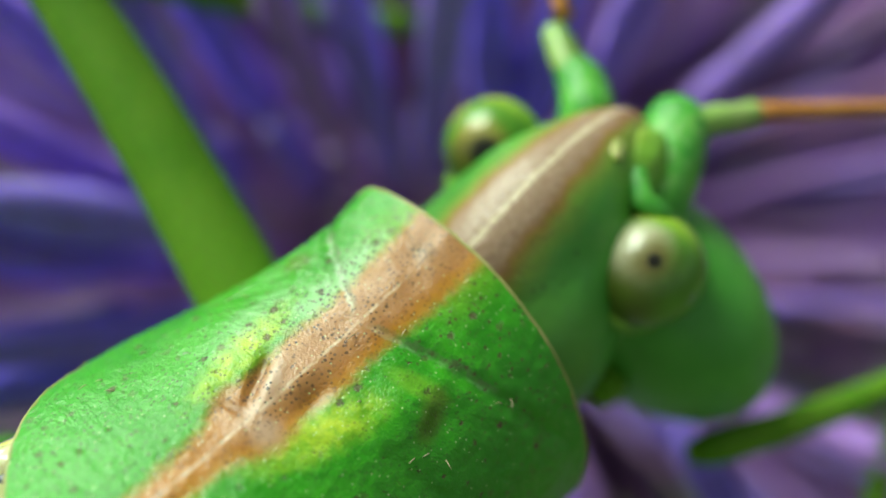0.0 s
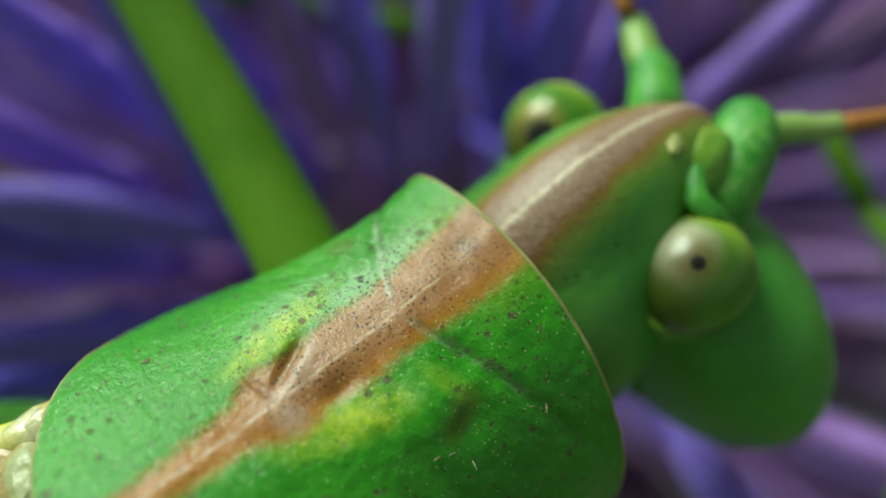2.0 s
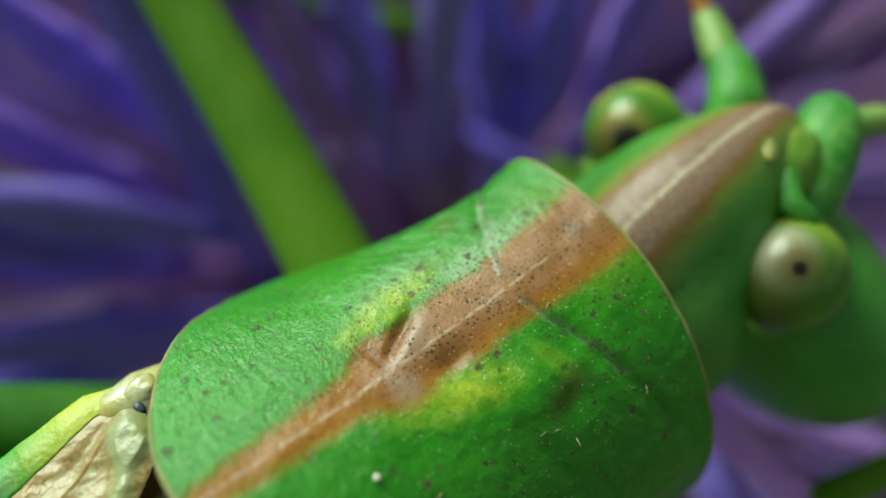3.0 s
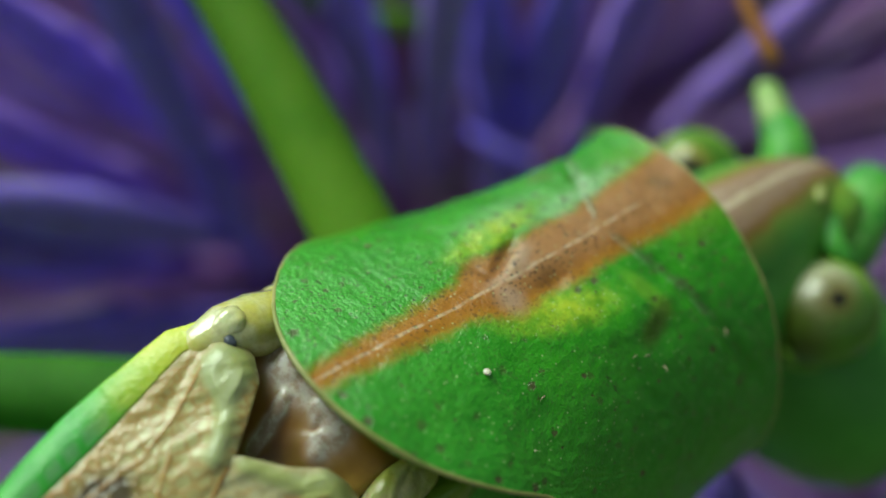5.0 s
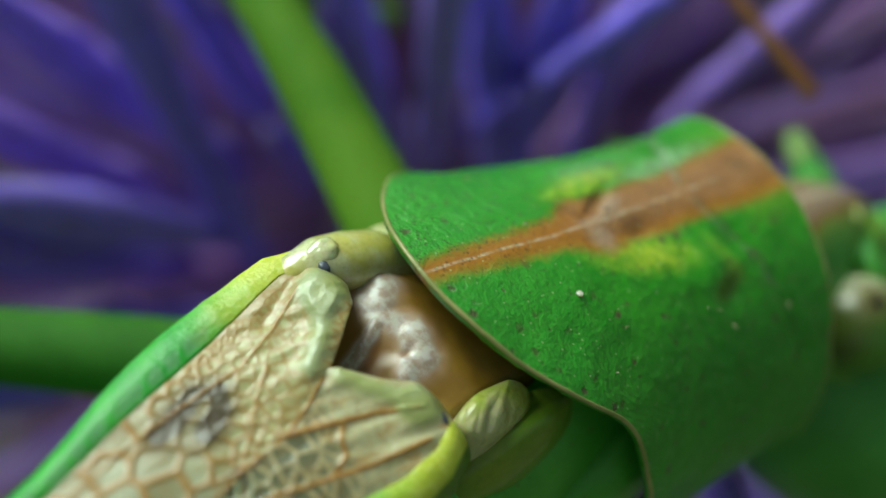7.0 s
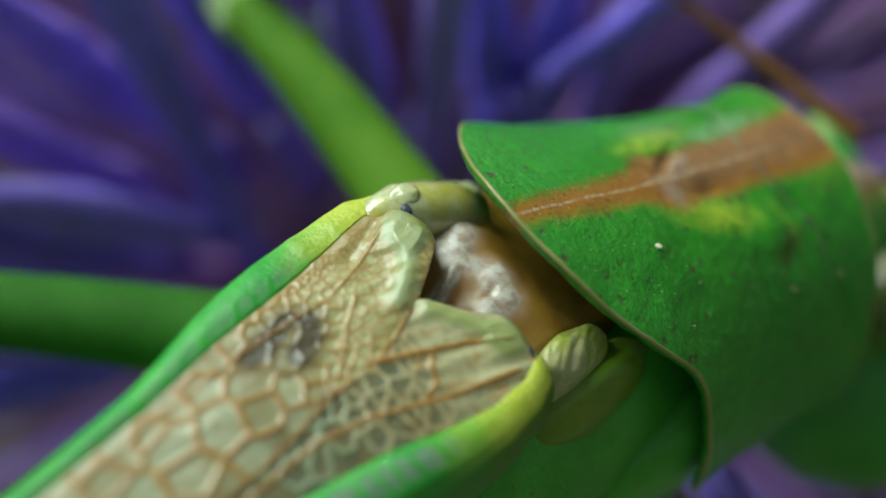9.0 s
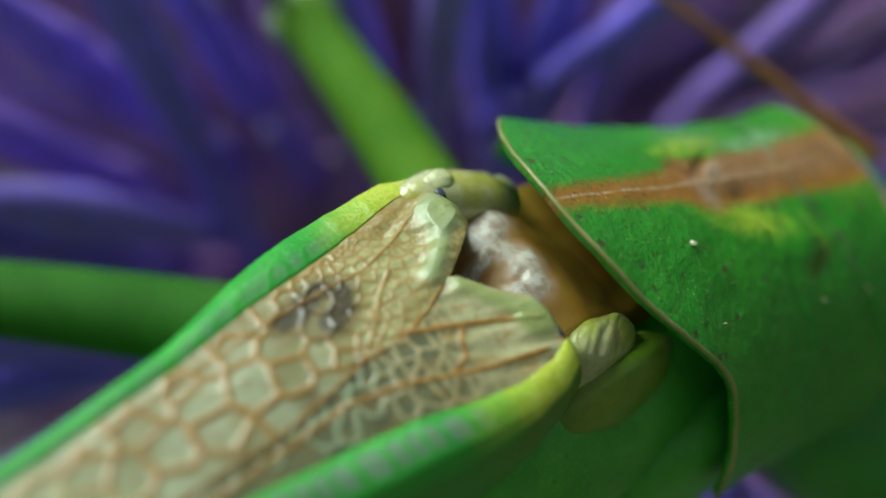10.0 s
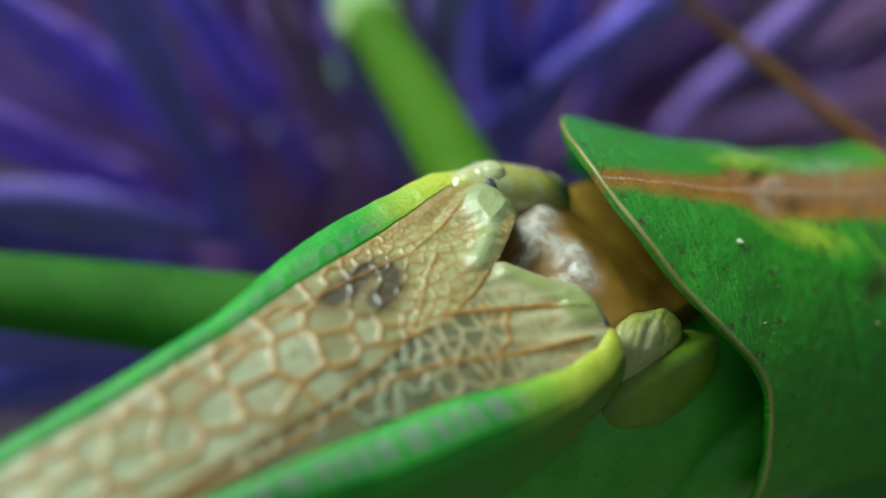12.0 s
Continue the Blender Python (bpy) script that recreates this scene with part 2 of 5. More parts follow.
def chitin(name, light=GREEN, dark=DEEP, rough=0.38, scale=1.0, speck=0.0, bump=0.25, spec=0.5, sub=0.15):
    """Green waxy skin of the insect, mottled at two scales, coordinates in millimetres."""
    k = Mat(name, rough, spec, sub)
    v = k.node("VectorMath", operation="SCALE")
    k.link(k.coords(), v.inputs[0])
    v.inputs["Scale"].default_value = 1 / MM
    p = v.outputs[0]
    big, fine = k.noise(p, 0.6 * scale, 3), k.noise(p, 9 * scale, 4, 0.65)
    c = k.mix(k.map(big, 0.35, 0.65), dark, light)
    c = k.mix(k.map(fine, 0.5, 0.75, 0, 0.35), c, tuple(min(1, x * 1.7 + 0.02) for x in light))
    if speck:
        d = k.cells(p, 2.2)
        c = k.mix(k.math("MULTIPLY", k.map(d.outputs["Distance"], 0.12, 0.2, 1, 0), speck), c, (0.1, 0.07, 0.02))
    k.bump(fine, bump, 0.08)
    return k.color(c)


def plain(name, base, other, rough=0.5, scale=3.0, bump=0.3, sub=0.0, spec=0.5):
    k = Mat(name, rough, spec, sub)
    v = k.node("VectorMath", operation="SCALE")
    k.link(k.coords(), v.inputs[0])
    v.inputs["Scale"].default_value = 1 / MM
    n1, n2 = k.noise(v.outputs[0], scale * 0.3, 3), k.noise(v.outputs[0], scale * 3, 4, 0.6)
    c = k.mix(k.map(n1, 0.35, 0.65), base, other)
    c = k.mix(k.map(n2, 0.4, 0.8, 0, 0.4), c, tuple(x * 0.6 for x in base))
    k.bump(n2, bump, 0.06)
    return k.color(c)


def pronotum_skin():
    """Green shield with a brown median band. UV: millimetres across the back (u, 10 wide each way) and along it (v)."""
    k = Mat("pronotum_skin", 0.32, 0.3, 0.1)
    uv = k.node("SeparateXYZ")
    k.link(k.coords("UV"), uv.inputs[0])
    y = k.math("MULTIPLY", uv.outputs[1], 12.0)
    # the band leans a little to one side behind
    x = k.math("ADD", k.math("MULTIPLY_ADD", uv.outputs[0], 20.0, -10.0), k.map(y, 0.0, 9.5, 0.18, 0.0, "LINEAR"))
    comb = k.node("CombineXYZ")
    k.link(x, comb.inputs[0]), k.link(y, comb.inputs[1])
    p = comb.outputs[0]
    ax = k.math("ABSOLUTE", x)
    wob = k.math("MULTIPLY_ADD", k.noise(p, 1.6, 4, 0.65), 0.7, -0.35)
    wob2 = k.math("MULTIPLY_ADD", k.noise(p, 4.5, 3, 0.6), 0.3, -0.15)
    big, mid, fine, grit = k.noise(p, 0.5, 3), k.noise(p, 3.0, 4), k.noise(p, 16, 3, 0.6), k.noise(p, 38, 2)

    def oval(cx, cy, rx, ry, turn=0.0, soft=0.55, loose=1.0):
        """1 inside an oval with a wavering edge, 0 outside."""
        dx = k.math("ADD", k.math("SUBTRACT", x, cx), k.math("MULTIPLY", wob, loose * rx))
        dy = k.math("ADD", k.math("SUBTRACT", y, cy), k.math("MULTIPLY", wob2, loose * ry * 2))
        c, s = math.cos(radians(turn)), math.sin(radians(turn))
        u = k.math("ADD", k.math("MULTIPLY", dx, c / rx), k.math("MULTIPLY", dy, s / rx))
        v = k.math("ADD", k.math("MULTIPLY", dx, -s / ry), k.math("MULTIPLY", dy, c / ry))
        r = k.math("SQRT", k.math("ADD", k.math("MULTIPLY", u, u), k.math("MULTIPLY", v, v)))
        return k.map(r, 1.0 + soft, 1.0 - soft)

    def both(*masks):
        out = masks[0]
        for m in masks[1:]:
            out = k.math("MULTIPLY", out, m)
        return out

    # green ground, lighter behind, yellow beside the waist of the band
    green = k.mix(k.map(big, 0.35, 0.68), (0.042, 0.25, 0.004), (0.066, 0.32, 0.008))
    green = k.mix(k.map(y, 4.6, 1.2, 0, 0.45), green, (0.08, 0.35, 0.04))
    pebble = k.noise(p, 5.5, 3, 0.6)
    green = k.mix(k.map(mid, 0.42, 0.68, 0, 0.5), green, (0.09, 0.36, 0.025))
    green = k.mix(k.map(pebble, 0.52, 0.34, 0, 0.22), green, (0.03, 0.2, 0.004))
    green = k.mix(k.map(fine, 0.5, 0.75, 0, 0.3), green, (0.16, 0.46, 0.07))
    # shade of the right side, put into the green as a darker tone
    green = k.mix(both(k.map(x, 1.6, 3.6), k.map(y, 4.5, 7.0), 0.45), green, (0.035, 0.2, 0.004))
    yel = k.math("MAXIMUM", oval(-1.36, 5.7, 0.34, 1.15, 8, 0.8), oval(1.2, 5.5, 0.4, 1.15, -18, 0.85))
    green = k.mix(k.math("MULTIPLY", yel, k.map(mid, 0.3, 0.65, 0.35, 0.95)), green, (0.46, 0.56, 0.03))
    arc = k.math("MULTIPLY", oval(1.9, 7.65, 0.7, 0.22, 20), 0.5)
    green = k.mix(arc, green, (0.24, 0.46, 0.03))
    green = k.mix(k.math("MULTIPLY", k.map(ax, 2.0, 0.9), k.map(y, 8.6, 9.8, 0, 0.4)), green, (0.26, 0.36, 0.02))
    olive = k.math("MAXIMUM", oval(2.6, 7.45, 0.3, 0.6, 25), k.math("MULTIPLY", oval(-2.7, 8.1, 0.5, 0.3), 0.8))
    green = k.mix(k.math("MULTIPLY", olive, 0.5), green, (0.13, 0.13, 0.012))
    # whitish sheen painted into the green on one side of the band, at the furrow
    sheen = k.math("MAXIMUM", oval(-1.05, 8.1, 0.5, 1.45, 4, 0.6), k.math("MULTIPLY", oval(-1.9, 6.3, 0.5, 1.1, 10, 0.7), 0.55))
    green = k.mix(k.math("MULTIPLY", sheen, k.map(mid, 0.3, 0.65, 0.75, 0.4)), green, (0.34, 0.52, 0.27))
    # band half-width along the back
    w = k.node("FloatCurve")
    cv = w.mapping.curves[0]
    pts = [(0, 0.16), (0.1, 0.24), (0.25, 0.34), (0.36, 0.46), (0.41, 0.74), (0.46, 0.8), (0.52, 0.72), (0.6, 0.82), (0.7, 0.78), (0.8, 0.84), (1, 0.92)]
    cv.points[0].location, cv.points[1].location = pts[0], pts[-1]
    for q in pts[1:-1]:
        cv.points.new(*q)
    w.mapping.update()
    k.link(k.math("MULTIPLY", uv.outputs[1], 12 / 10.8), w.inputs[1])
    edge = k.math("SUBTRACT", k.math("ADD", k.math("MULTIPLY_ADD", wob, 0.5, ax), wob2), w.outputs[0])
    band = k.map(edge, 0.3, -0.16)
    brown = k.mix(k.map(mid, 0.35, 0.7), (0.3, 0.115, 0.015), (0.34, 0.145, 0.03))
    brown = k.mix(k.map(y, 4.6, 3.4, 0, 0.85), brown, (0.36, 0.145, 0.012))
    # pinkish sheen along the band's middle, mixed into the brown
    mauve_sheen = both(k.map(y, 4.6, 5.6), k.map(k.math("SUBTRACT", x, wob), 0.75, 0.1), k.map(ax, 0.95, 0.6))
    brown = k.mix(k.math("MULTIPLY", mauve_sheen, 0.4), brown, (0.37, 0.21, 0.115))
    brown = k.mix(both(k.map(k.math("ABSOLUTE", k.math("ADD", edge, 0.12)), 0.24, 0.0, 0, 0.8), k.map(x, 0.0, 0.4, 0.35, 1)), brown, (0.38, 0.17, 0.012))
    c = k.mix(band, green, brown)
    # scars of the waist: two dark crescents, whitish swellings inside them
    dark = k.math("MAXIMUM", k.math("MAXIMUM", oval(-0.6, 5.35, 0.13, 0.62, 28, 0.6, 0.5), oval(-0.45, 4.66, 0.3, 0.1, 15, 0.6, 0.5)), k.math("MULTIPLY", oval(0.5, 5.85, 0.26, 0.5, -12, 0.8), 0.6))
    c = k.mix(k.math("MULTIPLY", dark, 0.65), c, (0.19, 0.075, 0.01))
    scar = k.math("MAXIMUM", k.math("MAXIMUM", oval(-0.32, 5.6, 0.2, 0.5, 25, 0.6), oval(0.42, 4.75, 0.35, 0.3, 0, 0.7)), k.math("MULTIPLY", oval(-0.05, 5.1, 0.16, 0.7, 0, 0.6), 0.8))
    c = k.mix(k.math("MULTIPLY", scar, 0.45), c, (0.5, 0.39, 0.31))
    c = k.mix(k.math("MULTIPLY", oval(-0.75, 4.75, 0.22, 0.3, 30, 0.5), 0.5), c, (0.36, 0.17, 0.05))
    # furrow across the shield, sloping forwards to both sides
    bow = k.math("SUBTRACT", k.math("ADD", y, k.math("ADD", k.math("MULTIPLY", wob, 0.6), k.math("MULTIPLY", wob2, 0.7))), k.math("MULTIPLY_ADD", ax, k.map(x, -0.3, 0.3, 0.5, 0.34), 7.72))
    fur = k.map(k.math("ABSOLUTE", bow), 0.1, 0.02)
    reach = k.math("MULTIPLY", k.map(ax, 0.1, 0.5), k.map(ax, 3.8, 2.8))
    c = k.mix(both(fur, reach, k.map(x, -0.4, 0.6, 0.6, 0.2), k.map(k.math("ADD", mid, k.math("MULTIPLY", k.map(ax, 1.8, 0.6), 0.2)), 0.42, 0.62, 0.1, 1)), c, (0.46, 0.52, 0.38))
    # shade in the groove, painted as a dark strip just before the line
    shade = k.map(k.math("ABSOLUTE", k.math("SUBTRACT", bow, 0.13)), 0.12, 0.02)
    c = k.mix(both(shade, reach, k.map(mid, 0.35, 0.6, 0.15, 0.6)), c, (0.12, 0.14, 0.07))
    # pale median line
    line = k.map(k.math("ABSOLUTE", k.math("MULTIPLY_ADD", wob, 0.16, x)), 0.06, 0.015)
    c = k.mix(both(line, k.map(mid, 0.35, 0.6, 0.1, 0.75), k.map(y, 9.6, 8.6)), c, (0.56, 0.42, 0.28))
    # brown spots on the green, fine black dots on the band and the painted sheen
    d1 = k.cells(p, 1.75, dims="2D")
    cc = k.node("SeparateColor")
    k.link(d1.outputs["Color"], cc.inputs[0])
    rad = k.map(cc.outputs[0], 0.3, 1.0, 0.0, 0.17, "LINEAR")
    s1 = k.map(k.math("SUBTRACT", k.math("ADD", d1.outputs["Distance"], k.math("MULTIPLY_ADD", fine, 0.42, -0.21)), rad), 0.05, -0.05)
    s1 = both(s1, k.map(cc.outputs[1], 0.1, 0.9, 0.45, 1.0), k.map(band, 0.3, 0.8, 1, 0.25))
    c = k.mix(k.math("MULTIPLY", s1, 0.85), c, (0.085, 0.05, 0.03))
    more = k.cells(p, 3.6, dims="2D")
    side = k.math("MAXIMUM", both(k.map(ax, 0.8, 1.3), k.map(y, 7.2, 9.0)), both(k.map(x, -2.2, -3.0), k.map(y, 4.0, 6.0)))
    s3 = both(k.map(k.math("ADD", more.outputs["Distance"], k.math("MULTIPLY_ADD", fine, 0.2, -0.1)), 0.2, 0.08), side, k.map(mid, 0.42, 0.56))
    c = k.mix(k.math("MULTIPLY", s3, 0.8), c, (0.08, 0.045, 0.02))
    near = k.math("MAXIMUM", k.math("MULTIPLY", band, k.math("MULTIPLY", k.map(y, 3.0, 5.5, 0.35, 1), k.map(mid, 0.36, 0.58, 0.25, 1))), k.math("MAXIMUM", sheen, k.math("MULTIPLY", k.map(ax, 5.0, 3.0), k.map(mid, 0.4, 0.6, 0.15, 0.7))))
    dots = None
    for scale, size, least in ((5.0, 0.21, 0.45), (8.0, 0.25, 0.25)):
        cell = k.cells(p, scale, dims="2D")
        pick = k.node("SeparateColor")
        k.link(cell.outputs["Color"], pick.inputs[0])
        dot = both(k.map(k.math("MULTIPLY_ADD", pick.outputs[1], 0.1, cell.outputs["Distance"]), size + 0.09, size - 0.05), k.map(pick.outputs[0], least, least + 0.15))
        dots = dot if dots is None else k.math("MAXIMUM", dots, dot)
    c = k.mix(both(dots, near, k.map(k.noise(p, 1.3, 2), 0.3, 0.5), k.map(x, 0.9, -0.4, 0.5, 1.0)), c, (0.04, 0.022, 0.016))
    # a dark smear near the front edge, black strokes low on one side
    smear = both(oval(-0.2, 9.95, 0.26, 0.2, 40, 0.8), k.map(fine, 0.42, 0.58))
    st2 = k.node("CombineXYZ")
    k.link(k.math("ADD", k.math("MULTIPLY", x, 1.6), k.math("MULTIPLY", y, -3.0)), st2.inputs[0]), k.link(k.math("ADD", x, y), st2.inputs[1])
    stroke = both(k.math("MAXIMUM", oval(3.2, 6.2, 0.6, 0.9, 0, 0.5), k.math("MULTIPLY", oval(4.2, 9.4, 0.7, 0.7), 0.7)), k.map(k.noise(st2.outputs[0], 1.7, 3, 0.6), 0.6, 0.68))
    c = k.mix(k.math("MULTIPLY", k.math("MAXIMUM", smear, stroke), 0.8), c, (0.04, 0.035, 0.012))
    # tiny glints of the skin, painted as small pale flecks
    fl = k.cells(p, 7.0, dims="2D")
    fc = k.node("SeparateColor")
    k.link(fl.outputs["Color"], fc.inputs[0])
    sparkle = k.math("MULTIPLY", k.map(fl.outputs["Distance"], 0.1, 0.2, 1, 0), k.map(fc.outputs[0], 0.86, 0.9))
    c = k.mix(k.math("MULTIPLY", sparkle, 0.5), c, (0.5, 0.6, 0.3))
    # relief: fine wrinkles across the rear part, crumpled skin beside the furrow, pits elsewhere
    st = k.node("CombineXYZ")
    k.link(k.math("MULTIPLY", x, 0.8), st.inputs[0]), k.link(k.math("MULTIPLY", y, 2.6), st.inputs[1])
    wr = k.noise(st.outputs[0], 2.2, 4, 0.6)
    rel = k.math("ADD", k.math("MULTIPLY", wr, k.map(y, 5, 2, 0.25, 0.6)), k.math("MULTIPLY", fine, 0.34))
    th = k.math("MULTIPLY_ADD", x, 1 / 5.3, CREST - MIDLINE)
    behind = k.math("SUBTRACT", y, k.math("MULTIPLY", k.math("MULTIPLY", th, th), 4.1))
    rip = k.math("SINE", k.math("MULTIPLY_ADD", behind, 22.0, k.math("MULTIPLY", k.noise(p, 0.9, 3), 16.0)))
    rel = k.math("ADD", rel, both(rip, k.map(behind, 1.6, 0.3, 0, 0.14), k.map(mid, 0.4, 0.62), k.map(ax, 0.8, 2.0, 0.15, 1)))
    crumple = both(k.noise(st2.outputs[0], 1.1, 4, 0.6), k.math("MAXIMUM", k.map(k.math("ADD", x, wob), -1.3, -2.0), k.map(x, 1.4, 2.4, 0, 0.5)), k.map(y, 5.5, 6.8), k.map(y, 9.6, 8.6))
    rel = k.math("ADD", rel, k.math("MULTIPLY", pebble, k.map(y, 7.0, 3.0, 0.35, 0.75)))
    rel = k.math("ADD", rel, k.math("MULTIPLY", crumple, 2.1))
    rel = k.math("ADD", rel, k.math("MULTIPLY", s1, -0.25))
    rel = k.math("ADD", rel, both(grit, 0.12))
    rel = k.math("ADD", rel, both(dark, -0.5))
    rel = k.math("MULTIPLY", rel, k.map(band, 0, 1, 1, 0.6))
    k.bump(rel, 0.5, 0.14)
    # waxy bloom on the band and the painted sheen
    waxy = k.math("MAXIMUM", k.math("MULTIPLY", band, k.map(y, 2.5, 5.0, 0.2, 1)), sheen)
    k.b.inputs["Coat IOR"].default_value = 1.5
    k.put(k.map(waxy, 0, 1, 0.42, 0.55, "LINEAR"), k.b.inputs["Coat Weight"])
    k.put(k.map(waxy, 0, 1, 0.14, 0.3, "LINEAR"), k.b.inputs["Coat Roughness"])
    k.put(k.map(fine, 0.3, 0.8, 0.28, 0.42), k.b.inputs["Roughness"])
    return k.color(c)


MASS = [(0.0, (0.26, 0.165, 0.635)), (0.28, (0.328, 0.174, 0.466)), (0.42, (0.252, 0.118, 0.11)), (0.56, (0.26, 0.193, 0.644)), (0.7, (0.252, 0.168, 0.129)), (0.86, (0.328, 0.144, 0.476)), (1.0, (0.29, 0.241, 0.317))]
# brighter violet tones: light on the long florets, put into their colour
LIT_VIOLET = [(0.0, (0.226, 0.17, 0.847)), (0.35, (0.297, 0.181, 0.75)), (0.6, (0.35, 0.184, 0.497)), (0.8, (0.201, 0.17, 0.823)), (1.0, (0.308, 0.218, 0.726))]


def floret_mat(name, tones):
    """Blue-violet to purple-brown florets, each with a tone of its own."""
    k = Mat(name, 0.75, 0.1, 0.4, (0.5, 0.4, 0.9))
    info = k.node("ObjectInfo").outputs["Random"]
    isl = k.node("NewGeometry").outputs["Random Per Island"]
    r = k.math("FRACT", k.math("ADD", k.math("MULTIPLY", info, 7.3), isl))
    c = k.ramp(r, tones)
    v = k.node("VectorMath", operation="SCALE")
    k.link(k.coords(), v.inputs[0])
    v.inputs["Scale"].default_value = 1 / MM
    n = k.noise(v.outputs[0], 0.9, 3)
    c = k.mix(k.map(n, 0.35, 0.7, 0, 0.25), c, (0.16, 0.08, 0.2))
    k.bump(n, 0.3, 0.2)
    return k.color(c)


def wing_mat(name, under):
    """Papery membrane of the short wings, in millimetres: whitish panes, tan along the veins, olive at the root."""
    k = Mat(name, 0.34, 0.5, 0.1)
    v = k.node("VectorMath", operation="SCALE")
    k.link(k.coords(), v.inputs[0])
    v.inputs["Scale"].default_value = 1 / MM
    p = v.outputs[0]
    sep = k.node("SeparateXYZ")
    k.link(p, sep.inputs[0])
    x, y = sep.outputs[0], sep.outputs[1]
    n1, n2, n3 = k.noise(p, 0.8, 3), k.noise(p, 5, 4, 0.65), k.noise(p, 18, 3, 0.6)
    vein, main, knob, blot, cell = (k.node("Attribute", attribute_name=a).outputs["Fac"] for a in ("vein", "main", "knob", "blotch", "cell"))
    fan = k.node("CombineXYZ")
    k.link(k.math("MULTIPLY_ADD", y, -1.6, k.math("MULTIPLY", x, 3.2)), fan.inputs[0]), k.link(k.math("ADD", x, y), fan.inputs[1])
    if under:
        c = k.mix(k.map(n1, 0.35, 0.65), (0.08, 0.085, 0.045), (0.17, 0.17, 0.09))
        c = k.mix(k.map(k.math("MULTIPLY_ADD", n1, 1.4, y), -2.2, -0.2), c, (0.5, 0.46, 0.25))
        c = k.mix(k.math("MULTIPLY", k.map(n2, 0.46, 0.66, 0, 0.55), k.map(y, -1.6, -0.5, 1, 0.3)), c, (0.28, 0.18, 0.06))
        c = k.mix(k.math("MULTIPLY", k.map(vein, 0.1, 0.8, 0, 0.85), k.map(y, -2.2, -0.9, 1, 0.35)), c, k.mix(k.map(k.math("ADD", y, n1), -2.6, -3.6), (0.5, 0.4, 0.2), (0.36, 0.42, 0.24)))
        c = k.mix(k.math("MULTIPLY", k.map(k.noise(fan.outputs[0], 1.0, 4, 0.6), 0.5, 0.66), k.map(y, -3.2, -1.4, 0.1, 0.65)), c, (0.4, 0.21, 0.05))
    else:
        c = k.mix(k.map(k.math("ADD", n1, k.math("MULTIPLY_ADD", cell, 0.5, -0.25)), 0.3, 0.7), (0.29, 0.26, 0.13), (0.42, 0.42, 0.26))
        c = k.mix(k.map(y, -6.5, -9.5, 0, 0.5), c, (0.46, 0.52, 0.31))
        root = k.map(k.math("MULTIPLY_ADD", n1, 1.6, y), -3.9, -1.6)
        c = k.mix(k.math("MULTIPLY", root, 0.8), c, k.mix(k.map(n2, 0.35, 0.65), (0.5, 0.47, 0.2), (0.42, 0.34, 0.12)))
        # rusty strip beside the green edge, widest at the root
        rust = k.map(k.math("ADD", k.math("MULTIPLY_ADD", y, 0.26, x), k.math("MULTIPLY", n2, 0.5)), -1.55, -2.15)
        c = k.mix(k.math("MULTIPLY", rust, k.map(y, -6.0, -2.0, 0.25, 0.5)), c, (0.36, 0.22, 0.06))
        c = k.mix(k.math("MULTIPLY", k.map(vein, 0.05, 0.5, 0, 0.95), k.map(y, -3.8, -2.0, 1, 0.6)), c, k.mix(k.map(k.math("ADD", n1, k.math("MULTIPLY", y, 0.05)), -0.1, 0.1), (0.46, 0.36, 0.16), (0.38, 0.2, 0.05)))
        c = k.mix(k.map(n2, 0.46, 0.7, 0, 0.55), c, (0.32, 0.2, 0.05))
        amber = k.math("MULTIPLY", k.map(blot, 0.02, 0.3), 0.75)
        c = k.mix(amber, c, (0.2, 0.14, 0.05))
        c = k.mix(k.map(k.math("ADD", blot, k.math("MULTIPLY_ADD", n2, 0.5, -0.25)), 0.45, 0.85, 0, 0.85), c, (0.06, 0.04, 0.026))
    c = k.mix(k.map(main, 0.2, 0.8, 0, 0.9), c, k.mix(k.map(n2, 0.3, 0.7), (0.44, 0.21, 0.03), (0.34, 0.14, 0.02)))
    glass = k.mix(k.map(n1, 0.4, 0.6), (0.38, 0.42, 0.2), (0.34, 0.37, 0.12))
    c = k.mix(k.map(knob, 0.15, 0.75, 0, 0.95), c, glass)
    c = k.mix(k.map(n3, 0.55, 0.75, 0, 0.3), c, (0.26, 0.2, 0.08))
    k.b.inputs["Coat Weight"].default_value, k.b.inputs["Coat Roughness"].default_value = 0.28, 0.2
    fold = k.node("CombineXYZ")
    k.link(k.math("MULTIPLY", x, 3.0), fold.inputs[0]), k.link(y, fold.inputs[1])
    k.bump(k.math("ADD", k.math("MULTIPLY", n2, 0.7), k.math("ADD", k.noise(fold.outputs[0], 1.1, 3), k.math("MULTIPLY", n3, 0.3))), 0.25, 0.1)
    return k.color(c)


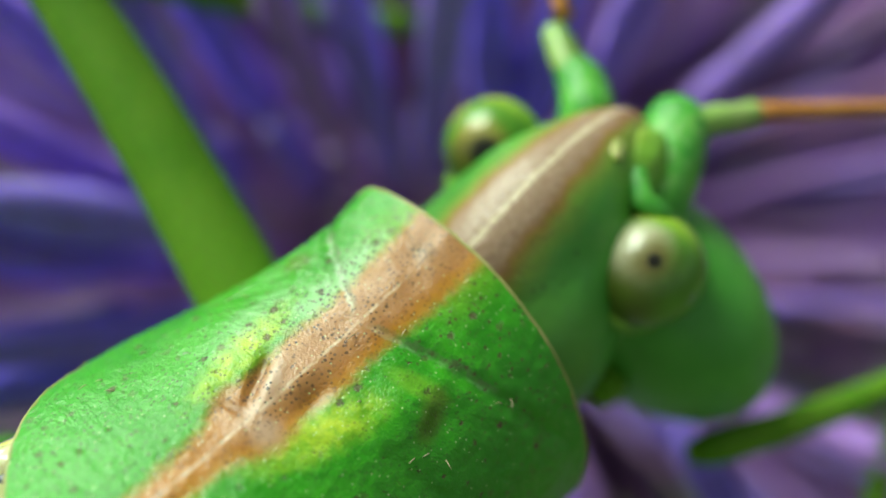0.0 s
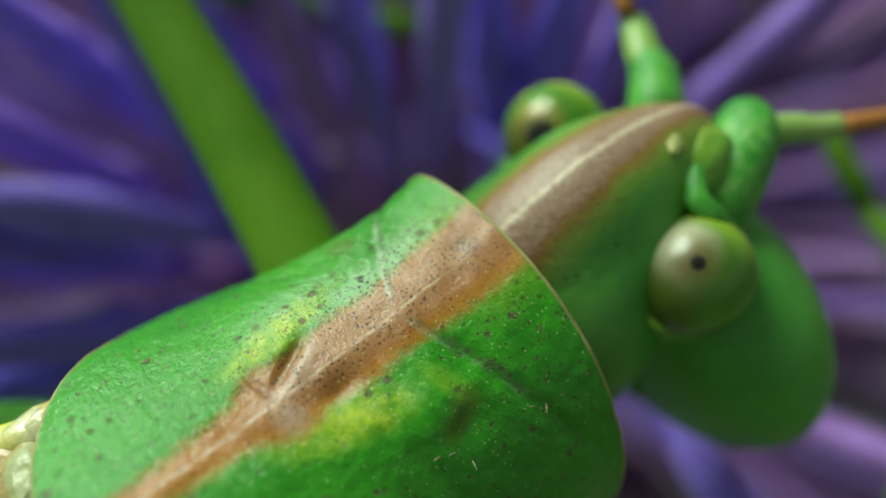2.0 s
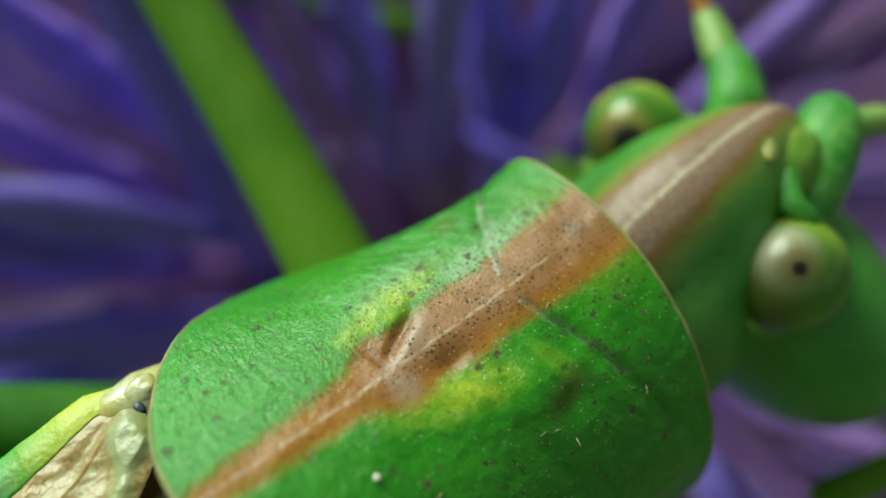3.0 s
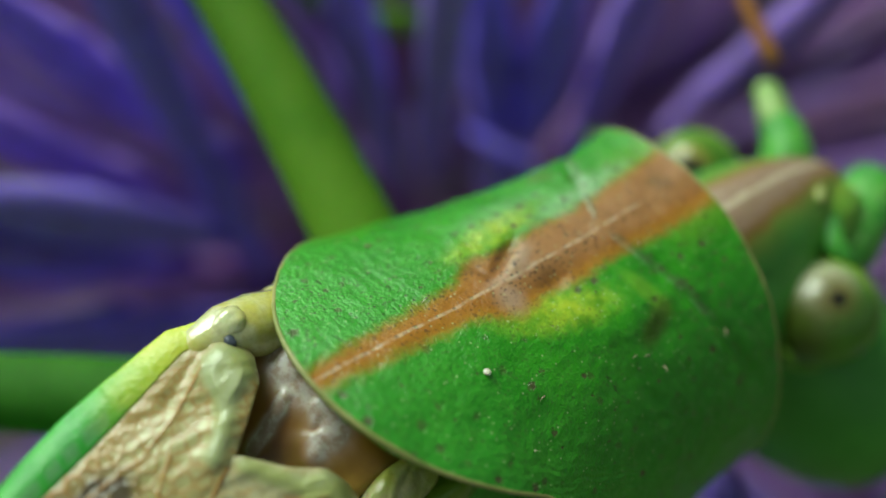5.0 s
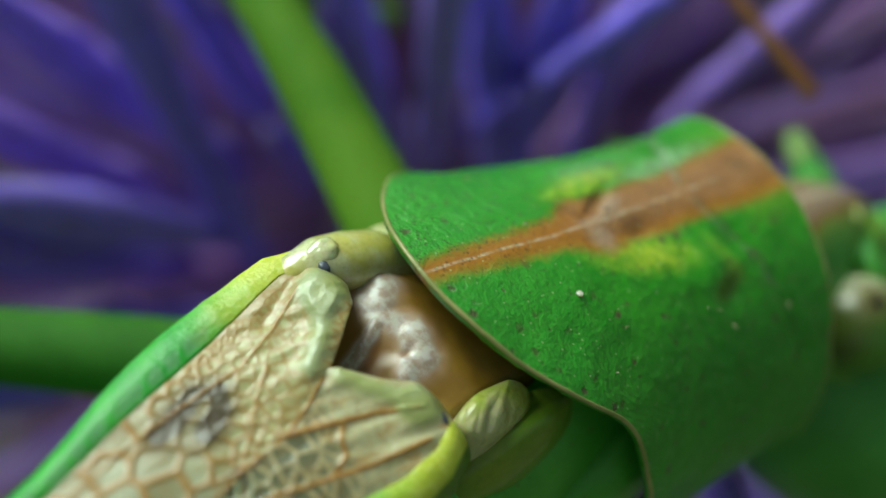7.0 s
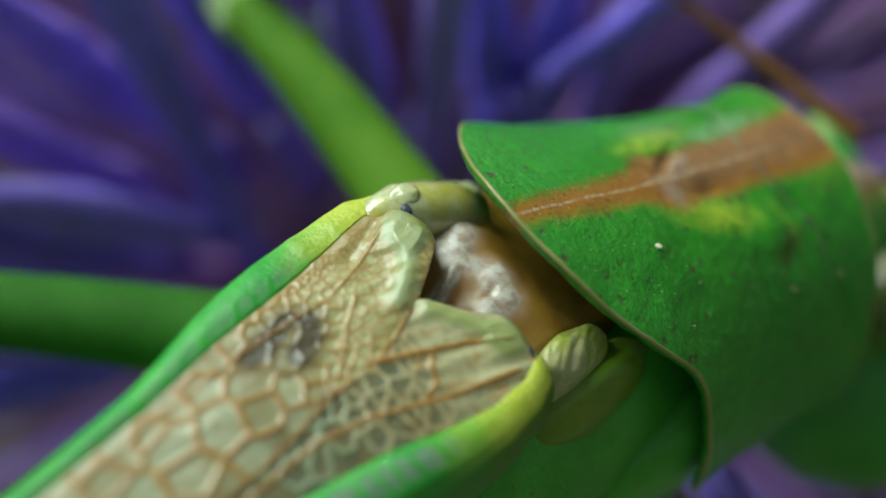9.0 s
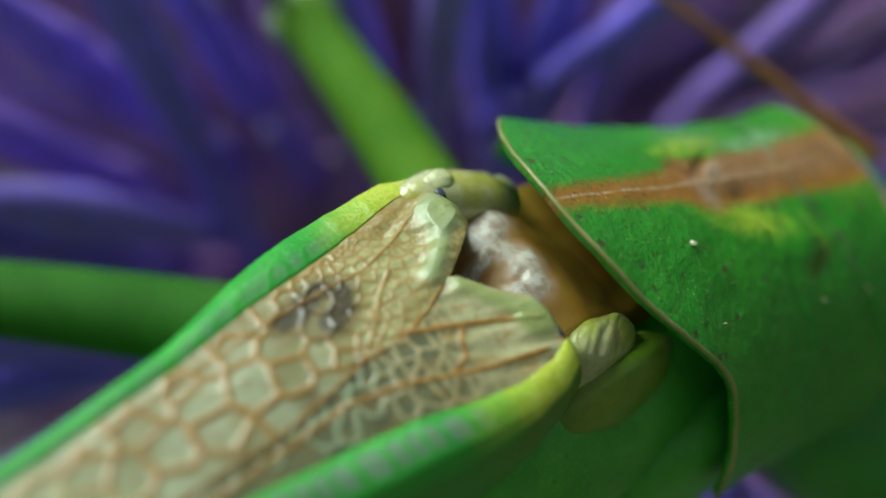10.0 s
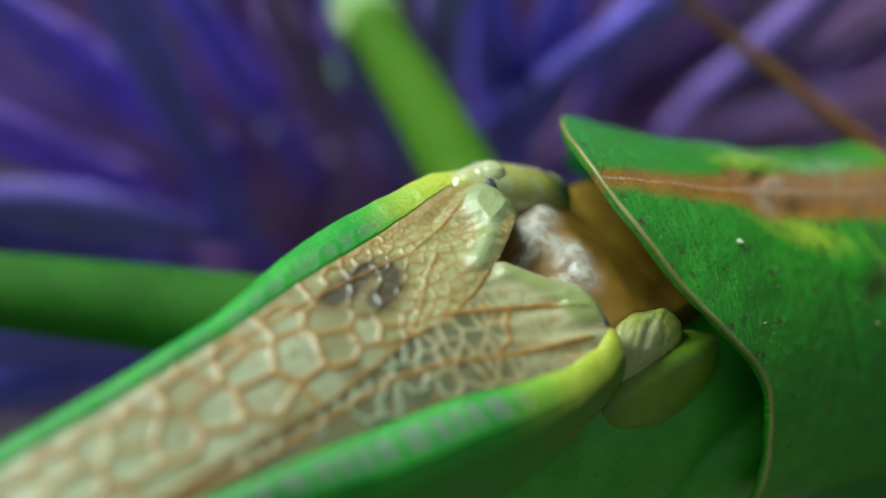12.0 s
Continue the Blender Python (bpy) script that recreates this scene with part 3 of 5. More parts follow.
def costal_mat():
    """Side field of the wing: yellow at the root, bright green behind, with small greyish panes."""
    k = Mat("wing_edge", 0.42, 0.35, 0.2)
    k.b.inputs["Coat Weight"].default_value, k.b.inputs["Coat Roughness"].default_value = 0.3, 0.3
    v = k.node("VectorMath", operation="SCALE")
    k.link(k.coords(), v.inputs[0])
    v.inputs["Scale"].default_value = 1 / MM
    p = v.outputs[0]
    sep = k.node("SeparateXYZ")
    k.link(p, sep.inputs[0])
    n, n2 = k.noise(p, 1.2, 4), k.noise(p, 8, 4, 0.6)
    yy = k.math("ADD", sep.outputs[1], k.math("MULTIPLY_ADD", n, 1.6, -0.8))
    pane = k.node("Attribute", attribute_name="pane").outputs["Fac"]
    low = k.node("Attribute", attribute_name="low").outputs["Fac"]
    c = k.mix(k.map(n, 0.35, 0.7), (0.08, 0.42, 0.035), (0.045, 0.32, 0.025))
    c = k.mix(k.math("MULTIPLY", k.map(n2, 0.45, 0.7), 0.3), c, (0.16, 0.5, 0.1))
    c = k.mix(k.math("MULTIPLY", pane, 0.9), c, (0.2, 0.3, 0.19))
    # shade on the drop below the shelf, put into the green
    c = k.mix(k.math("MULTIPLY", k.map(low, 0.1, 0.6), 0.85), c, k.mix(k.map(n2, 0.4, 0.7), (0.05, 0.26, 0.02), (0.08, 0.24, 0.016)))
    c = k.mix(k.map(yy, -3.0, -0.6), c, k.mix(k.map(low, 0.02, 0.3), k.mix(k.map(n2, 0.4, 0.7), (0.56, 0.64, 0.04), (0.68, 0.74, 0.12)), (0.11, 0.19, 0.015)))
    k.bump(k.math("ADD", n2, k.math("MULTIPLY", pane, -0.6)), 0.4, 0.08)
    return k.color(c)


def back_skin():
    """Satin amber-brown skin, whitish where the tissue swells, rusty in the hollow before the wings."""
    k = Mat("amber_back", 0.3, 0.5, 0.15)
    v = k.node("VectorMath", operation="SCALE")
    k.link(k.coords(), v.inputs[0])
    v.inputs["Scale"].default_value = 1 / MM
    p = v.outputs[0]
    sep = k.node("SeparateXYZ")
    k.link(p, sep.inputs[0])
    n1, n2 = k.noise(p, 0.8, 3), k.noise(p, 4, 3, 0.55)
    c = k.mix(k.map(n1, 0.35, 0.65), (0.2, 0.105, 0.014), (0.27, 0.16, 0.022))
    c = k.mix(k.map(n2, 0.5, 0.75, 0, 0.2), c, (0.16, 0.07, 0.012))
    c = k.mix(k.math("MULTIPLY", k.map(sep.outputs[0], 0.9, -0.2), k.map(sep.outputs[1], 1.0, 0.1, 0, 0.6)), c, (0.26, 0.09, 0.03))
    a = k.node("Attribute", attribute_name="pale").outputs["Fac"]
    c = k.mix(k.map(a, 0.0, 0.45, 0, 0.8), c, (0.36, 0.22, 0.12))
    w = k.mix(k.map(n2, 0.35, 0.65), (0.58, 0.53, 0.46), (0.4, 0.29, 0.22))
    c = k.mix(k.map(k.math("ADD", a, k.math("MULTIPLY_ADD", n2, 0.6, -0.3)), 0.32, 0.85), c, w)
    k.bump(n2, 0.05, 0.1)
    return k.color(c)


M_PRON = pronotum_skin()
M_SKIN = chitin("green_skin", (0.12, 0.4, 0.04), (0.08, 0.31, 0.022), speck=0.35)
def scape_skin():
    """Mottled green skin of the thick antenna joints: pale patches, dark pits, a waxy shine."""
    k = Mat("scape_skin", 0.32, 0.45, 0.2)
    v = k.node("VectorMath", operation="SCALE")
    k.link(k.coords(), v.inputs[0])
    v.inputs["Scale"].default_value = 1 / MM
    p = v.outputs[0]
    big, mid, fine = k.noise(p, 0.9, 3), k.noise(p, 3.2, 4, 0.6), k.noise(p, 12, 3, 0.6)
    c = k.mix(k.map(big, 0.38, 0.62), (0.06, 0.27, 0.03), (0.12, 0.38, 0.045))
    c = k.mix(k.map(mid, 0.5, 0.68, 0, 0.65), c, (0.3, 0.5, 0.16))
    c = k.mix(k.map(k.math("MULTIPLY_ADD", fine, 0.4, mid), 0.52, 0.4, 0, 0.6), c, (0.05, 0.16, 0.03))
    d = k.cells(p, 3.4)
    c = k.mix(k.map(k.math("ADD", d.outputs["Distance"], k.math("MULTIPLY", fine, 0.2)), 0.3, 0.2, 0, 0.7), c, (0.06, 0.09, 0.03))
    k.bump(k.math("ADD", mid, k.math("MULTIPLY", fine, 0.4)), 0.6, 0.12)
    return k.color(c)


M_HEAD = scape_skin()


def head_skin():
    """Green head skin with a brown band along the crown, in millimetres."""
    k = Mat("head_skin", 0.42, 0.3, 0.12)
    v = k.node("VectorMath", operation="SCALE")
    k.link(k.coords(), v.inputs[0])
    v.inputs["Scale"].default_value = 1 / MM
    p = v.outputs[0]
    sep = k.node("SeparateXYZ")
    k.link(p, sep.inputs[0])
    x, y, z = sep.outputs
    n1, n2 = k.noise(p, 0.5, 3), k.noise(p, 7, 4, 0.6)
    c = k.mix(k.map(n1, 0.35, 0.65), (0.075, 0.27, 0.03), (0.1, 0.33, 0.04))
    c = k.mix(k.map(y, 1.2, -0.8, 0, 0.5), c, (0.1, 0.2, 0.025))
    c = k.mix(k.map(n2, 0.5, 0.8, 0, 0.3), c, (0.06, 0.23, 0.035))
    # yellowish beside the crown's tip
    tip = k.math("MULTIPLY", k.map(k.math("MULTIPLY_ADD", n1, 0.8, y), 2.6, 4.6), k.map(z, -0.3, 1.0))
    c = k.mix(k.math("MULTIPLY", tip, k.map(x, 2.2, 1.2, 0, 0.85)), c, (0.2, 0.36, 0.035))
    d = k.cells(p, 1.3)
    c = k.mix(k.map(d.outputs["Distance"], 0.05, 0.1, 0.8, 0), c, (0.03, 0.05, 0.01))
    c = k.mix(k.map(k.noise(p, 2.6, 4), 0.5, 0.7, 0, 0.35), c, (0.1, 0.3, 0.06))
    wob = k.math("MULTIPLY_ADD", k.noise(p, 1.2, 4), 0.5, -0.25)
    ax = k.math("ABSOLUTE", k.math("ADD", x, k.map(y, 1.0, 5.0, 0.1, 0.34)))
    w = k.map(y, -0.5, 5.2, 1.05, 0.45, "LINEAR")
    edge = k.math("SUBTRACT", k.math("ADD", ax, wob), w)
    up = k.map(z, 0.2, 0.9)
    c = k.mix(k.math("MULTIPLY", up, k.map(edge, 0.75, 0.1, 0, 0.55)), c, (0.26, 0.26, 0.03))
    b = k.mix(k.map(n2, 0.3, 0.7), (0.25, 0.155, 0.1), (0.33, 0.225, 0.155))
    b = k.mix(k.map(k.math("ABSOLUTE", edge), 0.35, 0.0, 0, 0.9), b, (0.24, 0.11, 0.015))
    b = k.mix(k.map(y, 3.6, 5.3, 0, 0.75), b, (0.22, 0.09, 0.04))
    line = k.map(k.math("ABSOLUTE", k.math("ADD", x, k.math("MULTIPLY_ADD", wob, 0.25, k.map(y, 1.0, 5.0, 0.1, 0.34)))), 0.13, 0.03)
    b = k.mix(k.math("MULTIPLY", line, k.map(n2, 0.3, 0.6, 0.3, 0.9)), b, (0.6, 0.5, 0.35))
    c = k.mix(k.math("MULTIPLY", up, k.map(edge, 0.3, -0.2)), c, b)
    grain = k.cells(p, 7.5)
    few = k.node("SeparateColor")
    k.link(grain.outputs["Color"], few.inputs[0])
    speck = k.math("MULTIPLY", k.map(grain.outputs["Distance"], 0.26, 0.14), k.map(few.outputs[0], 0.4, 0.55))
    c = k.mix(k.math("MULTIPLY", speck, k.map(edge, 1.2, 0.2, 0, 0.8)), c, (0.07, 0.04, 0.02))
    k.b.inputs["Coat Weight"].default_value, k.b.inputs["Coat Roughness"].default_value = 0.35, 0.25
    k.bump(k.math("ADD", n2, k.math("MULTIPLY", k.noise(p, 2.6, 3), 1.5)), 0.35, 0.08)
    return k.color(c)


M_HEADSKIN = head_skin()
M_LEG = chitin("leg_skin", (0.12, 0.23, 0.016), (0.085, 0.19, 0.01), 0.75, 0.6, 0.0, 0.2, 0.15, 0.5)
# darker copy of the leg skin: the hind leg's shade put into its colour
M_LEG_SHADED = chitin("leg_skin_shaded", (0.05, 0.15, 0.014), (0.035, 0.115, 0.009), 0.75, 0.6, 0.0, 0.2, 0.15, 0.5)
M_RIM = plain("rim_chitin", (0.36, 0.33, 0.12), (0.24, 0.26, 0.07), 0.35, 4)
M_RING = plain("eye_ring_skin", (0.12, 0.3, 0.03), (0.22, 0.34, 0.03), 0.3, 3, 0.2, 0.2)
M_PALE = plain("pale_ridge", (0.62, 0.54, 0.4), (0.5, 0.38, 0.25), 0.4, 5)
M_BLACK = plain("crease_shade_black", (0.012, 0.011, 0.01), (0.03, 0.025, 0.02), 0.25, 6, 0.1)
M_ANT = plain("orange_antenna", (0.46, 0.2, 0.05), (0.36, 0.13, 0.03), 0.4, 3)
M_KNEE = plain("pale_joint", (0.32, 0.42, 0.13), (0.22, 0.4, 0.07), 0.4, 2)
M_LOBE = plain("pale_lobe", (0.36, 0.42, 0.1), (0.42, 0.42, 0.16), 0.4, 2, 0.2, 0.3)
M_PATELLA = plain("pale_knee", (0.5, 0.62, 0.28), (0.36, 0.56, 0.16), 0.35, 2, 0.3, 0.3)
M_WING_L = wing_mat("wing_membrane", False)
M_WING_R = wing_mat("wing_membrane_greenish", True)
M_COST = costal_mat()
M_VEIN = plain("brown_vein", (0.42, 0.2, 0.035), (0.46, 0.27, 0.08), 0.4, 2.5)
M_NOTUM = back_skin()
M_WHITE = plain("whitish_cuticle", (0.7, 0.7, 0.52), (0.6, 0.6, 0.42), 0.25, 2.5, 0.2, 0.35)
M_HINGE = plain("hinge_cuticle", (0.58, 0.52, 0.1), (0.68, 0.67, 0.38), 0.14, 3.0, 0.3, 0.15)
M_GLASSY = plain("glassy_plate", (0.36, 0.42, 0.07), (0.54, 0.56, 0.24), 0.16, 2.4, 0.6, 0.5)
for glass, coat in ((M_GLASSY, 0.5), (M_HINGE, 0.9)):
    glass.node_tree.nodes["Principled BSDF"].inputs["Coat Weight"].default_value = coat
    glass.node_tree.nodes["Principled BSDF"].inputs["Coat Roughness"].default_value = 0.1
    glass.node_tree.nodes["Principled BSDF"].inputs["Coat IOR"].default_value = 1.7
M_OLIVE = plain("olive_side_skin", (0.16, 0.26, 0.02), (0.24, 0.3, 0.03), 0.3, 1.5, 0.2, 0.3)
M_PUPIL = plain("pupil_black", (0.012, 0.011, 0.008), (0.02, 0.016, 0.01), 0.9, 6, 0.1, 0.0, 0.1)
M_SPOT = plain("blue_grey_spot", (0.035, 0.04, 0.06), (0.09, 0.1, 0.13), 0.3, 5, 0.2)
M_FLORET = floret_mat("purple_floret", MASS)
# brightened copy of the floret material, for the long florets
M_STRAND = floret_mat("lit_violet_floret", LIT_VIOLET)
M_RECEPT = plain("receptacle_fuzz", (0.34, 0.26, 0.36), (0.36, 0.27, 0.28), 0.9, 0.5)
M_STEM = plain("thistle_stem", (0.2, 0.26, 0.16), (0.14, 0.2, 0.1), 0.7, 0.2)
M_GROUND = plain("meadow_soil", (0.06, 0.09, 0.025), (0.1, 0.09, 0.05), 0.95, 0.01)


def eye_mat(name, pupil, gold):
    """Facetted eye: cream with dark facet points round the black spot, olive and yellow-green towards the edge."""
    k = Mat(name, 0.3, 0.4, 0.1)
    k.b.inputs["Coat Weight"].default_value, k.b.inputs["Coat Roughness"].default_value = 0.3, 0.15
    v = k.node("VectorMath", operation="SCALE")
    k.link(k.coords(), v.inputs[0])
    v.inputs["Scale"].default_value = 1 / MM
    p = v.outputs[0]
    unit = k.node("VectorMath", operation="NORMALIZE")
    k.link(p, unit.inputs[0])
    n = k.math("MULTIPLY_ADD", k.noise(p, 2.0, 3), 0.2, -0.1)

    def away(d):
        """The angle from a direction, in radians."""
        dot = k.node("VectorMath", operation="DOT_PRODUCT")
        k.link(unit.outputs[0], dot.inputs[0])
        dot.inputs[1].default_value = Vector(d).normalized()
        return k.math("ARCCOSINE", k.math("MINIMUM", dot.outputs["Value"], 1.0))

    spot = away(pupil)
    c = k.mix(k.map(k.noise(p, 1.2, 3), 0.35, 0.65), (0.075, 0.19, 0.012), (0.1, 0.24, 0.018))
    c = k.mix(k.map(k.math("ADD", away((-0.15, 0.85, 0.5)), n), 0.95, 0.35, 0, 0.9), c, (0.26, 0.4, 0.02))
    c = k.mix(k.map(k.math("ADD", away((-0.55, 0.55, 0.6)), n), 0.55, 0.2, 0, 0.8 * gold), c, (0.5, 0.5, 0.05))
    warm = (0.6, 0.54, 0.38) if gold < 0.8 else (0.46, 0.34, 0.06)
    field = k.map(k.math("ADD", away((pupil[0] - (0.34 if gold < 0.8 else 0.16), pupil[1] - 0.02, pupil[2])), n), 0.78, 0.3)
    c = k.mix(k.math("MULTIPLY", field, 0.75), c, k.mix(k.map(spot, 0.18, 0.6), (0.26, 0.2, 0.08), warm))
    # pale reflection on the -X side, painted into the eye's colour
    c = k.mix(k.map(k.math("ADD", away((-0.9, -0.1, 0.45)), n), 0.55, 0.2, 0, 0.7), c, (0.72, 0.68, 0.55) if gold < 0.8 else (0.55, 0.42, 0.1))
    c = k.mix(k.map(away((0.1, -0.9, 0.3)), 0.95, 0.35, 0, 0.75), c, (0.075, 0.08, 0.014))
    # the facets lie in even rows round the black spot
    axis = Vector(pupil).normalized()
    flat = k.node("CombineXYZ")
    for i, q in enumerate((axis.orthogonal().normalized(), axis.cross(axis.orthogonal()).normalized())):
        dot = k.node("VectorMath", operation="DOT_PRODUCT")
        k.link(unit.outputs[0], dot.inputs[0])
        dot.inputs[1].default_value = q
        k.link(dot.outputs["Value"], flat.inputs[i])
    dots = k.cells(flat.outputs[0], 20, rand=0.1, dims="2D")
    size = k.map(spot, 0.12, 0.75, 0.52, 0.2, "LINEAR")
    dark = k.math("MULTIPLY", k.map(k.math("SUBTRACT", dots.outputs["Distance"], size), 0.08, -0.08), k.map(spot, 0.85, 0.5))
    c = k.mix(k.math("MULTIPLY", dark, 0.8), c, (0.06, 0.04, 0.012))
    c = k.mix(k.map(spot, *((0.15, 0.09) if gold < 0.8 else (0.34, 0.22))), c, (0.008, 0.007, 0.006))
    k.bump(dots.outputs["Distance"], 0.12, 0.03)
    return k.color(c)


PUPILS = {1: (0.2, -0.28, 0.93), -1: (0.32, -0.55, 0.7)}
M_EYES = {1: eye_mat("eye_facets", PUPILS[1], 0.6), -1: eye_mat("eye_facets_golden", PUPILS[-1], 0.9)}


# ---- mesh helpers (all sizes in millimetres) ----
def part(name, bm, material, parent, label="", smooth=True):
    me = bpy.data.meshes.new(name)
    bm.to_mesh(me)
    bm.free()
    for v in me.polygons:
        v.use_smooth = smooth
    me.materials.append(material)
    ob = new(name, me)
    ob.parent = parent
    if label:
        tagged(ob, label)
    return ob


def grid(bm, f, nu, nv, loop=False, uv=None):
    """A sheet of quads from f(a, b), a and b running from 0 to 1, in millimetres."""
    vs = [[bm.verts.new(Vector(f(i / nu, j / nv)) * MM) for j in range(nv + 1)] for i in range(nu if loop else nu + 1)]
    lay = bm.loops.layers.uv.verify() if uv else None
    n = len(vs)
    for i in range(nu if loop else nu):
        for j in range(nv):
            q = ((i, j), ((i + 1) % n, j), ((i + 1) % n, j + 1), (i, j + 1))
            try:
                face = bm.faces.new([vs[a][b] for a, b in q])
            except ValueError:
                continue
            if uv:
                for lp, (a, b) in zip(face.loops, ((i, j), (i + 1, j), (i + 1, j + 1), (i, j + 1))):
                    lp[lay].uv = uv(a / nu, b / nv)
    return vs


def thick(bm, depth):
    """Gives a sheet a thickness, inwards."""
    bm.normal_update()
    bmesh.ops.solidify(bm, geom=bm.faces[:], thickness=depth * MM)


def tube(bm, points, radii, sides=10, flat=1.0, up=Vector((0, 0, 1)), cap=True):
    """A tube through points, with a radius at each; flat squeezes it across."""
    pts = [Vector(p) for p in points]
    rings = []
    for i, p in enumerate(pts):
        d = (pts[min(i + 1, len(pts) - 1)] - pts[max(i - 1, 0)]).normalized()
        s = d.cross(up)
        s = s.normalized() if s.length > 1e-4 else d.orthogonal().normalized()
        n = s.cross(d)
        r = radii[i] if hasattr(radii, "__len__") else radii
        rings.append([bm.verts.new((p + s * (r * flat * math.cos(2 * math.pi * k / sides)) + n * (r * math.sin(2 * math.pi * k / sides))) * MM) for k in range(sides)])
    for a, b in zip(rings, rings[1:]):
        for k in range(sides):
            bm.faces.new((a[k], a[(k + 1) % sides], b[(k + 1) % sides], b[k]))
    if cap:
        bm.faces.new(rings[0][::-1])
        bm.faces.new(rings[-1])
    return rings


def blob(bm, centre, radii, seed=0, rough=0.06, freq=0.8, nu=28, nv=18, turn=(0, 0, 0)):
    """A lumpy ellipsoid."""
    e = Euler([radians(a) for a in turn]).to_matrix()
    off = Vector((seed * 7.1, seed * 3.3, seed * 5.7))

    def f(a, b):
        th, ph = 2 * math.pi * a, math.pi * (b * 0.998 + 0.001)
        d = Vector((math.sin(ph) * math.cos(th), math.sin(ph) * math.sin(th), math.cos(ph)))
        k = 1 + rough * noise.noise(d * 2 * freq + off)
        return Vector(centre) + e @ Vector((d.x * radii[0] * k, d.y * radii[1] * k, d.z * radii[2] * k))

    grid(bm, f, nu, nv, loop=True)


def smooth(a, b, x):
    t = min(1, max(0, (x - a) / (b - a)))
    return t * t * (3 - 2 * t)


def bell(x, c, w):
    return math.exp(-(((x - c) / w) ** 2))


# ---- ground, far below the flower ----
bm = bmesh.new()
grid(bm, lambda a, b: ((a - 0.5) * 4e5, (b - 0.5) * 4e5, 0), 8, 8)
ground = part("ground", bm, M_GROUND, None)
tagged(ground, "dark green meadow ground far below the flower", "ground", kind="structure")

# ---- the bush cricket ----
cricket = tagged(new("bush_cricket"), "green bush cricket with brown-striped back on a violet thistle flower", "insect")

# pronotum: a saddle-shaped shield, rounded behind


def shield(th, y):
    """The surface of the shield: th is the angle from the crown, y runs forward from the rear edge."""
    u = y / 11
    r = 5.85 - 0.52 * u - 1.6 * u * (1 - u)
    top = -1.45 * u + 0.36 * u * u + 0.7 * u**3
    d = th - CREST
    a = abs(d)
    lift = 0.0
    lift -= (0.12 if d > 0 else 0.08) * bell(y, 7.74 + (2.6 if d < 0 else 1.8) * a, 0.22) * smooth(0.05, 0.3, a) * (1 - smooth(0.9, 1.2, a))
    lift -= 0.12 * bell(y, 5.45, 0.55) * bell(d, -0.125 - 0.1 * (y - 5.4), 0.032)
    lift -= 0.12 * bell(y, 5.85, 0.5) * bell(d, 0.1, 0.05)
    lift += 0.06 * bell(y, 5.6, 0.5) * bell(d, -0.075 - 0.08 * (y - 5.6), 0.035)
    lift += 0.3 * bell(y, 1.6, 1.7) * smooth(0.3, 0.9, a)
    lift += 0.16 * bell(y, 7.0, 0.7) * bell(d, 0.4, 0.16)
    lift -= 0.14 * bell(y, 7.45, 0.45) * bell(d, 0.53, 0.06)
    lift -= 0.07 * bell(y, 5.6 + 1.2 * d, 0.18) * bell(d, 0.75, 0.25)
    lift -= 0.1 * bell(y, 7.2, 0.7) * bell(d, -0.55, 0.14)
    lift -= 0.1 * bell(y, 7.0, 2.2) * smooth(0.3, 0.9, -d)
    lift += 0.02 * bell(a, 0, 0.04) * smooth(0, 2, y)
    lift += 0.07 * bell(y, 5.6, 1.0) * bell(a, 0.32, 0.12)
    lift += 0.05 * noise.noise((th * 3, y * 0.6, 4.2)) + 0.03 * noise.noise((th * 9, y * 2, 1.2)) + 0.02 * noise.noise((th * 22, y * 4.5, 6.2)) * smooth(0.08, 0.3, a)
    side = 1 + 0.04 * smooth(0.9, 1.6, d) - 0.2 * smooth(0.3, 1.15, -d) * smooth(4.0, 9.5, y) - 0.19 * smooth(0.1, 0.95, -d) * smooth(5.0, 10.6, y)
    return Vector((r * math.sin(th) * side + lift * math.sin(th), y, top - r * (1 - math.cos(th)) + lift * math.cos(th)))


def rear(th):
    a = abs(th - MIDLINE)
    cut = 2.6 * smooth(1.15, 1.5, a) if th < MIDLINE else 0.0
    return 4.1 * a * a if a < 0.82 else cut + 2.757 + 0.95 * (1 - math.exp(-6.9 * (a - 0.82))) + 0.9 * max(0, a - 1.15)


def front(th):
    return 10.73 - 0.3 * (th - MIDLINE) ** 2


SPAN = 1.62


def shield_at(a, b):
    th = MIDLINE + (2 * a - 1) * SPAN
    y0, y1 = rear(th), front(th)
    return shield(th, y0 + (y1 - y0) * b)


def shield_uv(a, b):
    d = (2 * a - 1) * SPAN
    th = MIDLINE + d
    y = rear(th) + (front(th) - rear(th)) * b
    return (0.5 + (th - CREST) * 5.3 / 20, y / 12)


bm = bmesh.new()
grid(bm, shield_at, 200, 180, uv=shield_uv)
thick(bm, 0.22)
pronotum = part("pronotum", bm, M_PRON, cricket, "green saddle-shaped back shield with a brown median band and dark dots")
for k, (edge, off) in enumerate(((rear, 0.0), (front, 0.0))):
    bm = bmesh.new()
    ths = [MIDLINE + (2 * i / 80 - 1) * SPAN for i in range(81)]
    tube(bm, [shield(th, edge(th)) + Vector((-0.04 * math.sin(th), 0, -0.04 * math.cos(th))) for th in ths], 0.055, 8)
    part("shield_rim", bm, M_RIM, pronotum, "thin ochre rim")
